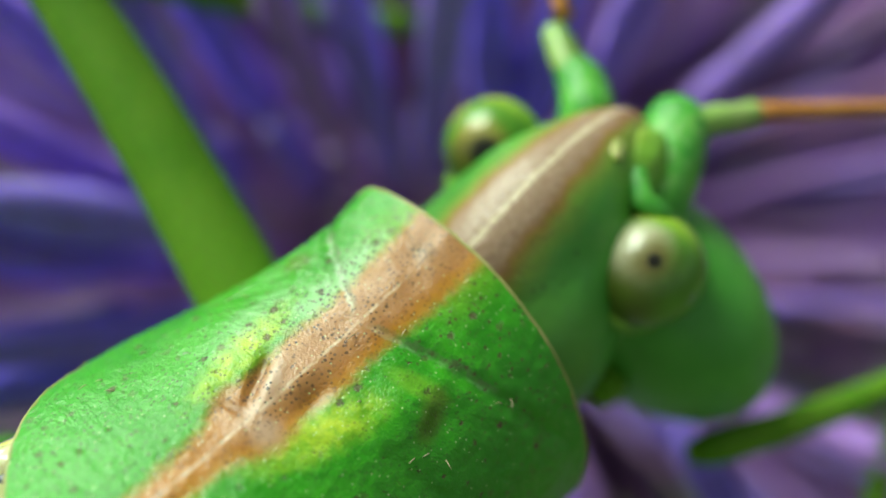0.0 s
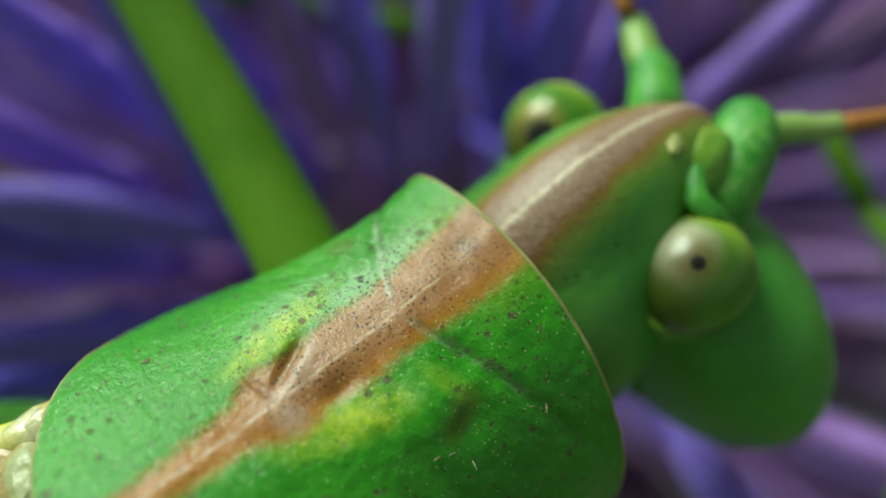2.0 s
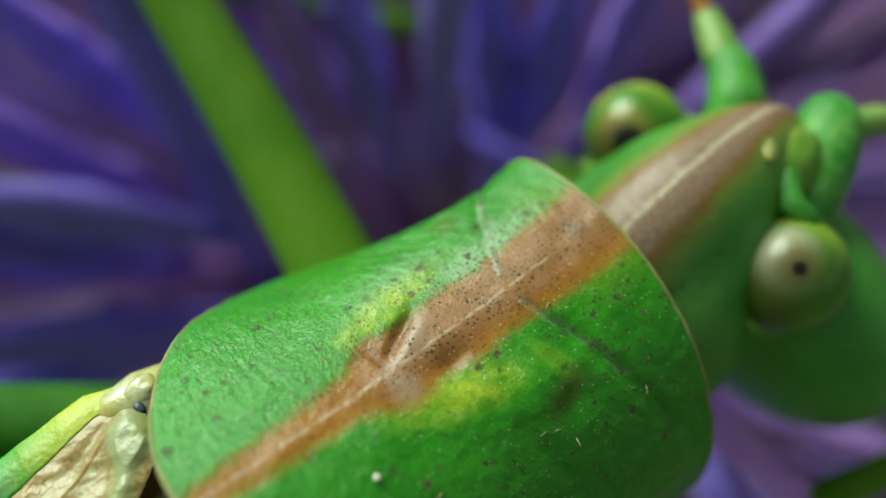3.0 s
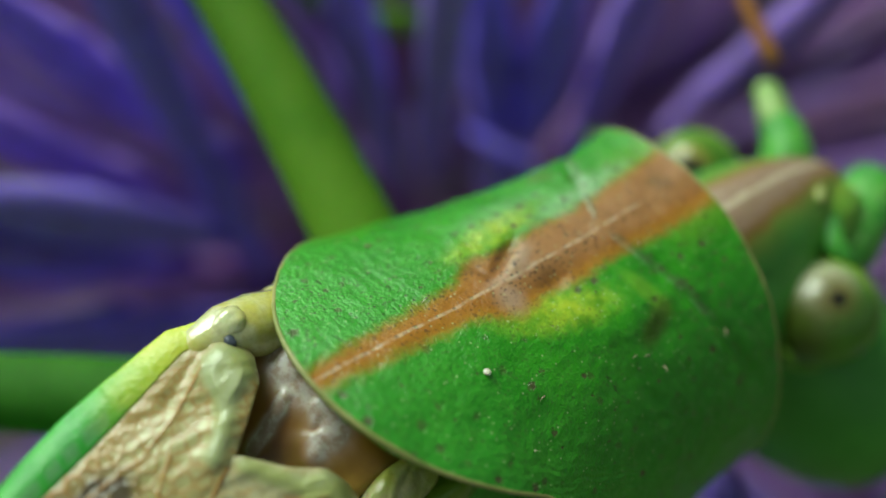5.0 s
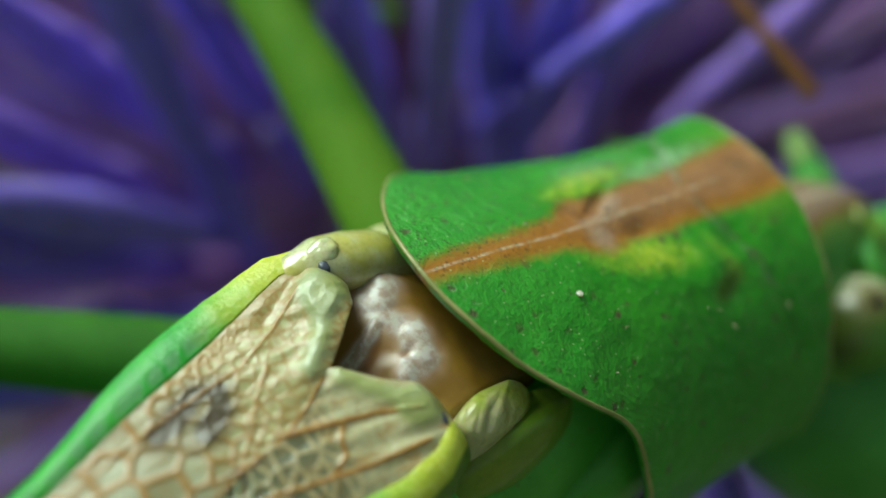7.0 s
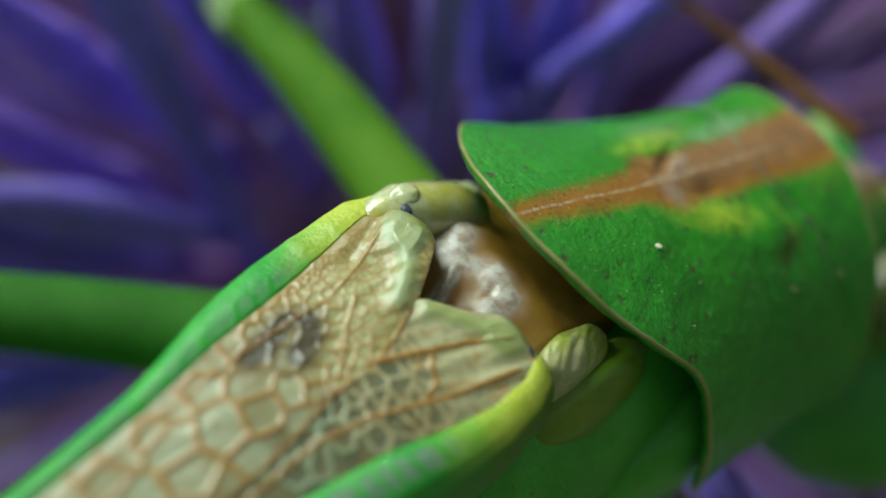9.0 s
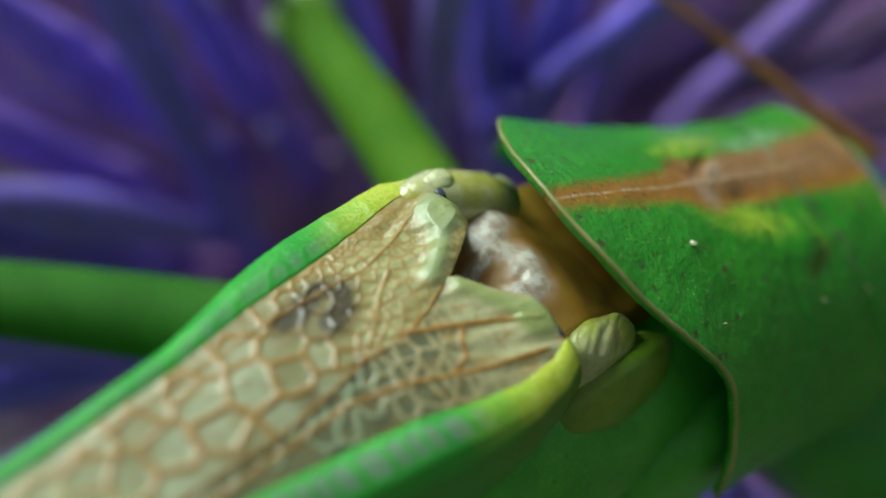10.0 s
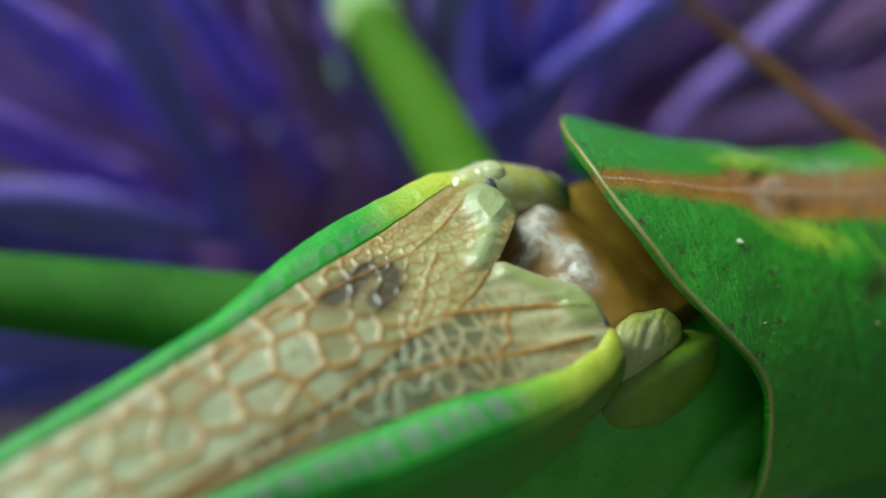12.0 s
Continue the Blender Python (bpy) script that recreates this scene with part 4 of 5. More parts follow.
# a few short bristles on the shield
rng = random.Random(4)
for th, y, n, ln in [(CREST + 0.02, 7.5, 1, 0.55)] + [(MIDLINE + rng.uniform(-0.9, 0.9), rng.uniform(2.5, 10.5), 1, rng.uniform(0.16, 0.3)) for _ in range(14)]:
    bm = bmesh.new()
    p = shield(th, y)
    d = Vector((math.sin(th) * 0.5 + rng.uniform(-0.5, 0.5), rng.uniform(-1, 0.2), math.cos(th) * 0.5)).normalized()
    tube(bm, [p, p + d * ln * 0.5, p + d * ln + Vector((0, 0, -0.05))], [0.016, 0.011, 0.003], 5)
    part("bristle", bm, M_PALE, pronotum, "tiny pale bristle" if ln > 0.5 else "")
bm = bmesh.new()
blob(bm, shield(0.45, 3.18) + Vector((0.02, 0, 0.03)), (0.085, 0.08, 0.05), 3, 0.2)
part("crumb", bm, M_WHITE, pronotum, "tiny white grain stuck to the shield")

# body under the shield and behind it
def trunk_at(a, b):
    y = 9.0 - 27.0 * b
    th = 2 * math.pi * a
    w = 3.9 + 0.5 * bell(y, 3, 3.5) - 1.6 * smooth(5, 9, y) + 0.5 * bell(y, -4, 5) - 2.6 * smooth(-9, -18, y)
    h = 4.3 - 0.9 * bell(y, 2.8, 2.4) - 1.5 * smooth(4, 9, y) - 2.6 * smooth(-9, -18, y)
    seg = 0.12 * abs(math.sin(y * 1.1)) if y < -1 else 0
    w *= 1 - 0.24 * smooth(0, -0.6, math.cos(th)) * smooth(-4, 0, y)
    w *= 1 - 0.42 * smooth(0.5, -4.5, y)
    shift = 0.9 * smooth(0.5, -5.0, y)
    return ((w + seg) * math.cos(th) + shift, y, -5.3 + (h + seg) * math.sin(th) + 0.25 * noise.noise((th, y * 0.4, 0)))


bm = bmesh.new()
grid(bm, trunk_at, 48, 90, loop=True)
trunk = part("trunk", bm, M_SKIN, cricket, "green body under the wings")
for side in (-1, 1):
    for k, (y, z, ry, rz) in enumerate(((2.6, -3.6, 2.6, 2.2), (-0.6, -4.0, 2.4, 2.4))):
        bm = bmesh.new()
        blob(bm, (2.7 if side > 0 else -2.1, y, z - 1.0), (1.1, ry * 0.62, rz), 5 + k + side, 0.12)
        part("side_plate", bm, M_SKIN, cricket)

bm = bmesh.new()
blob(bm, (4.3, 4.6, -6.4), (1.1, 2.6, 2.6), 9, 0.12)
part("side_plate", bm, M_SKIN, cricket)

# the back between shield and wings: amber skin with whitish tissue rising in it
LUMPS = (
    (-1.25, 1.2, -0.98, 0.9, 0.46, 0.17),
    (-0.02, -0.6, -0.5, 0.55, 0.18, 0.15),
    (-0.7, 0.7, 0.15, 1.02, 0.42, 0.1),
    (0.15, 1.0, 0.72, 0.8, 0.4, 0.15),
    (0.6, 0.6, 0.82, 0.4, 0.3, 0.13),
)


def pale_at(x, y):
    """Height of the whitish tissue: short swollen strips, each from one place to another."""
    best = 0.0
    x += 0.08 * noise.noise((x * 2.8, y * 2.8, 3.0))
    y += 0.08 * noise.noise((x * 2.8, y * 2.8, 8.0))
    for x0, y0, x1, y1, w, h in LUMPS:
        t = min(1, max(0, ((x - x0) * (x1 - x0) + (y - y0) * (y1 - y0)) / ((x1 - x0) ** 2 + (y1 - y0) ** 2)))
        d = math.hypot(x - x0 - t * (x1 - x0), y - y0 - t * (y1 - y0))
        best = max(best, h * bell(d, 0, w))
    return best - 0.05 * bell(math.hypot((x - 0.42) * 2.4, (y - 0.68)), 0, 0.17)


def back_at(a, b):
    x, y = -2.4 + 5.2 * a, -1.0 + 5.2 * b
    d = ((x - 0.3) / 2.2) ** 2 + ((y - 1.9) / 2.4) ** 2
    return Vector((x, y, -0.78 - 0.24 * d - 0.9 * smooth(1.2, 3.0, y) - 1.6 * smooth(1.9, 2.8, x) + pale_at(x, y) + 0.08 * noise.noise((x * 0.9, y * 0.9, 5.0)) + 0.03 * noise.noise((x * 2.2, y * 2.2, 2.0))))


bm = bmesh.new()
grid(bm, back_at, 90, 90)
thick(bm, 0.1)
back = part("mid_back", bm, M_NOTUM, cricket, "glossy amber-brown back with whitish tissue between shield and wings")
pale = back.data.attributes.new("pale", "FLOAT", "POINT")
for v, item in zip(back.data.vertices, pale.data):
    item.value = min(1, max(0, pale_at(v.co.x / MM, v.co.y / MM) * 8.5))
PLATES = (
    ((-2.3, 0.45, -0.3), (0.36, 0.42, 0.26), M_HINGE, 0.15, 0.8, "pale glassy knob at the wing root"),
    ((-1.3, 1.3, -1.45), (1.0, 0.9, 0.5), M_NOTUM, 0.14, 0.8, ""),
    ((-2.3, 1.9, -1.75), (0.6, 1.0, 0.55), M_HINGE, 0.2, 1.0, "yellowish glassy hinge skin"),
    ((2.9, 1.7, -2.8), (0.7, 1.9, 1.4), M_OLIVE, 0.12, 0.8, "olive-green skin below the wing hinge"),
)
for c, r, m, rough, freq, lab in PLATES:
    bm = bmesh.new()
    blob(bm, c, r, c[0] * 3, rough, freq, 56, 40)
    part("back_plate", bm, m, cricket, lab)


def hinge_at(a, b):
    """Crumpled glassy skin between the under wing's root and the shield."""
    x, y = 1.75 + 1.35 * a, 2.8 * b
    bulge = 0.5 * math.sin(math.pi * a) ** 0.7 * math.sin(math.pi * b) ** 0.6
    fold = 0.12 * noise.noise((x * 1.5 + y, y * 1.1, 3.0)) + 0.12 * abs(noise.noise((x * 3.4 + y * 2.0, y * 1.2, 9.0)))
    rim = math.hypot(2 * a - 1, 2 * b - 1)
    return (x, y, -0.92 - 0.3 * (y - 0.2) - 0.35 * max(0, x - 2.2) + bulge + fold * math.sin(math.pi * a) ** 0.5 - 1.5 * smooth(0.62, 1.2, rim))


bm = bmesh.new()
grid(bm, hinge_at, 60, 80)
thick(bm, 0.06)
part("hinge_skin", bm, M_GLASSY, cricket, "crumpled glassy yellowish skin at the wing hinge")
bm = bmesh.new()
tube(bm, [(-2.3, -0.9, -0.6), (-2.35, -0.3, -0.5), (-2.3, 0.3, -0.6), (-2.15, 0.9, -0.85), (-1.95, 1.5, -1.1), (-1.6, 2.2, -1.5)], [0.12, 0.36, 0.52, 0.6, 0.6, 0.5], 20, 1.15)
for v in bm.verts:
    v.co += v.co.normalized() * (0.1 * MM * noise.noise(v.co * 1.6 / MM))
part("hinge_arch", bm, M_HINGE, cricket, "glassy yellow skin arching from the wing to the shield")


# ---- wings ----
# outlines: distance behind the hinge -> x
L_OUT = [(-0.5, -2.05), (0.6, -2.36), (2.0, -2.03), (3.5, -1.7), (4.6, -1.5), (6.4, -1.03), (8.7, -0.58), (10.4, -0.32), (14.0, 0.4)]
L_IN = [(-0.5, -1.5), (-0.2, -0.9), (0.5, -0.35), (1.1, 0.06), (1.9, 0.45), (2.5, 0.68), (3.6, 0.74), (4.8, 1.02), (5.8, 1.2), (7.3, 1.26), (8.6, 1.42), (14.0, 1.0)]
R_IN = [(-0.4, 1.75), (-0.2, 1.3), (0.35, 0.85), (0.95, 0.1), (1.6, -0.3), (5.0, 0.2), (14.0, 0.6)]
R_OUT = [(-0.4, 2.2), (0.35, 2.5), (1.2, 2.56), (2.4, 2.36), (3.5, 2.1), (4.6, 1.94), (6.1, 1.8), (7.4, 1.74), (14.0, 1.2)]


def table(x, rows):
    return np.interp(x, [r[0] for r in rows], [r[1] for r in rows])


def near_line(x, y, line):
    """Distance of points from a broken line."""
    best = np.full(np.shape(x), 9e9)
    for (x0, y0), (x1, y1) in zip(line, line[1:]):
        l2 = (x1 - x0) ** 2 + (y1 - y0) ** 2 + 1e-9
        t = np.clip(((x - x0) * (x1 - x0) + (y - y0) * (y1 - y0)) / l2, 0, 1)
        best = np.minimum(best, np.hypot(x - x0 - t * (x1 - x0), y - y0 - t * (y1 - y0)))
    return best


def cell_net(rg, inside, gap, stretch):
    """Edges of a net of cells: scattered sites, and the borders half way between neighbours. gap: the cell size at a place."""
    sites = []
    for _ in range(9000):
        x, s = rg.uniform(-3.2, 3.4), rg.uniform(-1.2, 12.5)
        g = gap(x, s)
        if all(((x - a) / stretch) ** 2 + (s - b) ** 2 > g * g for a, b in sites):
            sites.append((x, s))
    pts = [Vector((a / stretch, b)) for a, b in sites]
    tris = geometry.delaunay_2d_cdt(pts, [], [], 0, 1e-6)[2]
    shared = {}
    for tri in tris:
        (ax, ay), (bx, by), (cx, cy) = (pts[q] for q in tri)
        d = 2 * (ax * (by - cy) + bx * (cy - ay) + cx * (ay - by))
        if abs(d) < 1e-6:
            continue
        ux = ((ax * ax + ay * ay) * (by - cy) + (bx * bx + by * by) * (cy - ay) + (cx * cx + cy * cy) * (ay - by)) / d
        uy = ((ax * ax + ay * ay) * (cx - bx) + (bx * bx + by * by) * (ax - cx) + (cx * cx + cy * cy) * (bx - ax)) / d
        for q in range(3):
            shared.setdefault(tuple(sorted((tri[q], tri[(q + 1) % 3]))), []).append((ux * stretch, uy))
    out = []
    for (p, q), ends in shared.items():
        if len(ends) == 2 and all(inside(*e) for e in ends):
            out.append((ends[0], ends[1], sites[p], sites[q]))
    return out, sites


def l_gap(x, s):
    fore = x - float(table(s, L_OUT))
    return (0.21 + 0.4 * smooth(2.4, 5.2, s)) * (0.5 + 0.5 * smooth(0.15, 0.75, fore)) * (0.62 + 0.38 * smooth(0.0, 0.5, float(table(s, L_IN)) - x))


def r_gap(x, s):
    return (0.22 + 0.1 * smooth(1.5, 4, s)) * (1.1 + 0.5 * math.sin(5.1 * x + 3.7 * s))


# main veins and pigment, as (x, distance behind the hinge)
L_MAIN = (
    ((-1.85, 0.5), (-1.35, 1.5), (-1.05, 2.4), (-1.05, 3.2), (-1.0, 4.5), (-0.75, 6.2), (-0.42, 8.0), (-0.1, 10.0), (0.3, 12.0)),
    ((-0.75, 2.0), (-0.35, 2.5), (0.1, 2.9), (0.45, 3.3), (0.74, 3.6)),
)
L_EDGE = [(float(table(s, L_IN)) - 0.03, s) for s in (1.3, 1.9, 2.5, 3.1, 3.6, 4.2, 4.8, 5.4, 5.8, 6.5, 7.3, 8.0, 8.6, 10, 12)]
R_MAIN = (
    ((1.75, 0.1), (1.3, 0.83), (1.03, 1.47), (0.82, 2.0), (0.55, 2.7)),
    ((1.03, 1.47), (1.28, 1.72), (1.6, 1.82), (1.78, 2.3)),
    ((2.3, 0.35), (2.03, 1.5), (1.67, 2.58), (1.42, 3.31), (1.24, 4.28), (1.34, 5.42), (1.5, 7.0), (1.4, 10.0)),
)
BLOTCH = ((-0.78, 4.4), (-1.0, 3.85), (-1.12, 3.4), (-0.92, 2.97), (-0.5, 3.2), (-0.28, 3.6))
SPOTS = ((0.72, 3.62), (0.98, 4.75), (-0.1, 3.95))


def make_wing(name, membrane, side, label):
    left = side < 0
    inner, outer, mains = (L_IN, L_OUT, L_MAIN) if left else (R_IN, R_OUT, R_MAIN)
    rg = random.Random(21 if left else 5)

    def inside(x, s):
        lo, hi = sorted((float(table(s, inner)), float(table(s, outer))))
        return -0.1 < s < 13 and lo + 0.02 < x < hi - 0.02

    stretch = 1.0 if left else 1.35
    net, sites = cell_net(rg, inside, l_gap if left else r_gap, stretch)
    nu, nv = (110, 420) if left else (100, 330)
    b = np.linspace(0, 1, nv + 1)
    s = (-0.5 if left else -0.4) + 13.5 * b**1.15
    x0, x1 = table(s, outer), table(s, inner)
    a = np.linspace(0, 1, nu + 1)[:, None]
    X, S = x0 + (x1 - x0) * a, s + 0 * a
    # a tone for each cell
    tone, gap = np.zeros(X.shape), np.full(X.shape, 9e9)
    for cx, cs in sites:
        d = ((X - cx) / stretch) ** 2 + (S - cs) ** 2
        tone, gap = np.where(d < gap, rg.random(), tone), np.minimum(d, gap)
    # ridges along the veins
    fine = np.zeros(X.shape)
    core = np.zeros(X.shape)
    for p, q, g, h in net:
        j0, j1 = np.searchsorted(s, (min(p[1], q[1]) - 0.3, max(p[1], q[1]) + 0.3))
        d = near_line(X[:, j0:j1], S[:, j0:j1], (p, q))
        wide = 0.03 + 0.03 * smooth(2.5, 5, p[1]) if left else 0.036
        split = left and p[1] > 4.6 and (g[0] < 0.42 + 0.05 * g[1] - 0.2) != (h[0] < 0.42 + 0.05 * h[1] - 0.2)
        fine[:, j0:j1] = np.maximum(fine[:, j0:j1], np.exp(-((d / wide) ** 2)))
        if split:
            core[:, j0:j1] = np.maximum(core[:, j0:j1], 0.8 * np.exp(-((d / 0.055) ** 2)))
    for line in mains:
        core = np.maximum(core, (0.75 if left else 0.95) * np.exp(-((near_line(X, S, line) / (0.045 if left else 0.06)) ** 2)))
    if left:
        core = np.maximum(core, np.exp(-((near_line(X, S, L_EDGE) / 0.055) ** 2)))
    fade = np.clip((S - 1.6) / 1.6, 0.1, 1)
    wave = np.array([[noise.noise((xx * 0.9, ss * 0.5, 1.0)) for xx, ss in zip(rx, rs)] for rx, rs in zip(X, S)])
    wrinkle = np.array([[noise.noise((xx * 4.0 + ss * 1.2, ss * 1.3, 7.0)) for xx, ss in zip(rx, rs)] for rx, rs in zip(X, S)])
    rest = np.clip(1.2 - S / 4.5, 0.15, 1)
    if left:
        knob = np.exp(-((((X + 1.52) / 0.58) ** 2 + ((S - 0.12) / 0.6) ** 2) ** 1.5)) + 0.8 * np.exp(-((near_line(X, S, ((-1.25, 0.3), (-0.62, 0.8), (-0.2, 1.35))) / 0.26) ** 2))
    else:
        knob = np.exp(-((((X - 1.72) / 0.42) ** 2 + ((S - 0.05) / 0.5) ** 2) ** 1.5)) + 0.75 * np.exp(-((near_line(X, S, ((1.5, 0.2), (0.95, 0.6), (0.3, 1.0))) / 0.24) ** 2))
    Z = -0.05 * X * X - 0.1 * np.clip((S - 0.5) / 2.5, 0, 1) + 0.07 * wave + 0.05 * wrinkle * rest * (1 - 0.6 * np.minimum(1, knob)) + 0.034 * fine * fade + 0.03 * core
    if left:
        Z += 0.2 * np.minimum(1, knob) - 0.06 * np.exp(-((near_line(X, S, ((-2.1, 0.3), (-1.9, 0.9), (-1.65, 1.5))) / 0.16) ** 2))
        Z -= 0.45 * np.clip((0.1 - S) / 0.6, 0, 1) ** 2 + 0.05 * np.exp(-(np.abs(X - table(S, L_IN)) / 0.12))
    else:
        Z += -0.03 + 0.15 * np.minimum(1, knob) - 0.4 * np.clip((0.0 - S) / 0.4, 0, 1) ** 2 - 0.04 * np.clip((S - 3.0) / 2.0, 0, 1)
    blot = np.zeros(X.shape)
    if left:
        blot = 0.95 * np.exp(-((near_line(X, S, BLOTCH) / 0.24) ** 2)) + 0.45 * np.exp(-(((X + 0.6) / 0.5) ** 2 + ((S - 3.8) / 0.55) ** 2))
        for px, ps in SPOTS:
            blot = np.maximum(blot, (0.95 if px > 0 else 0.4) * np.exp(-(((X - px) / 0.15) ** 2 + ((S - ps) / 0.2) ** 2)))

    bm = bmesh.new()
    grid(bm, lambda u, w: (X[round(u * nu), round(w * nv)], -S[round(u * nu), round(w * nv)], Z[round(u * nu), round(w * nv)]), nu, nv)
    if left:
        bmesh.ops.reverse_faces(bm, faces=bm.faces[:])
    n0 = len(bm.verts)
    thick(bm, 0.05)
    wing = part(name, bm, membrane, cricket, label)
    for key, field in (("cell", tone), ("vein", fine), ("main", core), ("knob", np.minimum(1, knob)), ("blotch", blot)):
        layer = wing.data.attributes.new(key, "FLOAT", "POINT")
        flat = np.zeros(len(wing.data.vertices), dtype=np.float32)
        flat[:n0] = field.ravel()
        layer.data.foreach_set("value", flat)

    def flank(u, w):
        """The folded side of the wing: a narrow shelf, then the drop."""
        ss = s[0] + 13.5 * w
        p = Vector((float(table(ss, outer)), -ss, 0))
        j = min(nv, int(np.searchsorted(s, ss)))
        p.z = float(Z[0, j]) + 0.01
        shelf = (0.5 + 0.42 * bell(ss, 3.2, 2.4)) if left else (0.34 + 0.52 * bell(ss, 4.4, 3.2))
        deep = (0.25 + 1.5 * smooth(0, 5, ss)) if left else (0.9 + 1.6 * smooth(0.3, 3, ss))
        if u < 0.4:
            t = u / 0.4
            return p + Vector((side * shelf * t, 0, (0.02 + 0.06 * smooth(0.5, 3.5, ss)) * math.sin(math.pi * t) - 0.16 * t * t))
        t = (u - 0.4) / 0.6
        return p + Vector((side * (shelf + (0.06 if left else 0.28) * math.sin(t * math.pi * 0.6) - (0.5 * t * t if left else 0)), 0, -0.16 - deep * t**1.25))

    bm = bmesh.new()
    fu, fv = 40, 240
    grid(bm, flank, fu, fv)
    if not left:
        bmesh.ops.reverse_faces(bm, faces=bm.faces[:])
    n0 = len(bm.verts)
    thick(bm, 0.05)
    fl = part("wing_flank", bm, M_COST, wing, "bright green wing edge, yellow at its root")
    pane, low = np.zeros(len(fl.data.vertices), dtype=np.float32), np.zeros(len(fl.data.vertices), dtype=np.float32)
    for i in range(fu + 1):
        for j in range(fv + 1):
            u, ss = i / fu, 13.5 * j / fv
            ph = (ss * (2.3 if not left else 1.7) + u * 0.8 + 0.25 * math.sin(ss * 3.1)) % 1
            box = smooth(0.1, 0.24, ph) * smooth(0.98, 0.82, ph) * smooth(2.2, 3.2, ss)
            pane[i * (fv + 1) + j] = box * (smooth(0.06, 0.12, u) * smooth(0.36, 0.29, u) if not left else 0.5 * smooth(0.02, 0.06, u) * smooth(0.2, 0.13, u))
            # where the painted shade lies: the drop, weaker on the left wing
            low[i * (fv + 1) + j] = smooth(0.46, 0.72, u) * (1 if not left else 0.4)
    for key, flat in (("pane", pane), ("low", low)):
        fl.data.attributes.new(key, "FLOAT", "POINT").data.foreach_set("value", flat)
    # long veins, half sunk in the membrane
    for line in mains + ((tuple(L_EDGE),) if left else ()):
        bm = bmesh.new()
        pts = [Vector((xx, -ss, 0)) for xx, ss in line]
        pts = [pts[i].lerp(pts[i + 1], t / 6) for i in range(len(pts) - 1) for t in range(6)] + [pts[-1]]
        for p in pts:
            j = min(nv, int(np.searchsorted(s, -p.y)))
            i = int(np.argmin(np.abs(X[:, j] - p.x)))
            p.z = float(Z[i, j]) - 0.014
        tube(bm, pts, [0.019 * (1 - 0.4 * i / len(pts)) for i in range(len(pts))], 6)
        part("long_vein", bm, M_VEIN, wing)
    return wing


left_wing = make_wing("left_wing", M_WING_L, -1, "short papery brown wing with a net of raised veins and a dark blotch")
right_wing = make_wing("right_wing", M_WING_R, 1, "short greenish papery wing lying under the other one")
for c, w in (((-2.0, 0.25, -0.2), left_wing), ((2.06, 0.1, -0.3), right_wing)):
    bm = bmesh.new()
    blob(bm, c, (0.2, 0.12, 0.07), 1, 0.2)
    part("root_spot", bm, M_SPOT, w, "blue-grey spot at the wing root")

# ---- head ----
SKULL = (((0.0, 1.7, -1.4), (3.0, 2.8, 3.3)), ((1.95, 4.1, -4.7), (4.85, 2.85, 4.2)), ((-0.1, 2.15, 0.5), (1.5, 3.65, 1.75)), ((0.3, -0.4, -1.9), (3.3, 2.8, 3.0)))


def skull(d):
    """The head's surface in the direction d from its middle: four forms melted into one."""
    mid, total = Vector((0.3, 2.3, -2.0)), 0.0
    for c, r in SKULL:
        o = Vector([(mid[i] - c[i]) / r[i] for i in range(3)])
        w = Vector([d[i] / r[i] for i in range(3)])
        q = w.dot(o) ** 2 - w.dot(w) * (o.dot(o) - 1)
        if q > 0:
            total += max(0.0, (-w.dot(o) + math.sqrt(q)) / w.dot(w)) ** 6
    return mid + d * (total ** (1 / 6) * 0.975 + 0.05 * noise.noise(d * 2.2))


bm = bmesh.new()
grid(bm, lambda a, b: skull(Vector((math.sin(math.pi * (b * 0.998 + 0.001)) * math.cos(2 * math.pi * a), math.sin(math.pi * (b * 0.998 + 0.001)) * math.sin(2 * math.pi * a), math.cos(math.pi * (b * 0.998 + 0.001))))), 110, 70, loop=True)
head = part("head", bm, M_HEADSKIN, cricket, "smooth green head with a brown band along its crown")
bm = bmesh.new()
blob(bm, (0.7, 4.2, 0.62), (0.95, 1.3, 0.95), 4, 0.08, 1, 36, 24, (10, 0, 8))
part("brow", bm, M_HEADSKIN, head, "green swelling beside the crown tip")
bm = bmesh.new()
blob(bm, (0.4, 3.8, 1.78), (0.26, 0.62, 0.2), 4, 0.12, 1, 32, 20, (-22, 22, 34))
part("crown_lobe", bm, M_LOBE, head, "pale yellowish lobe at the crown tip")
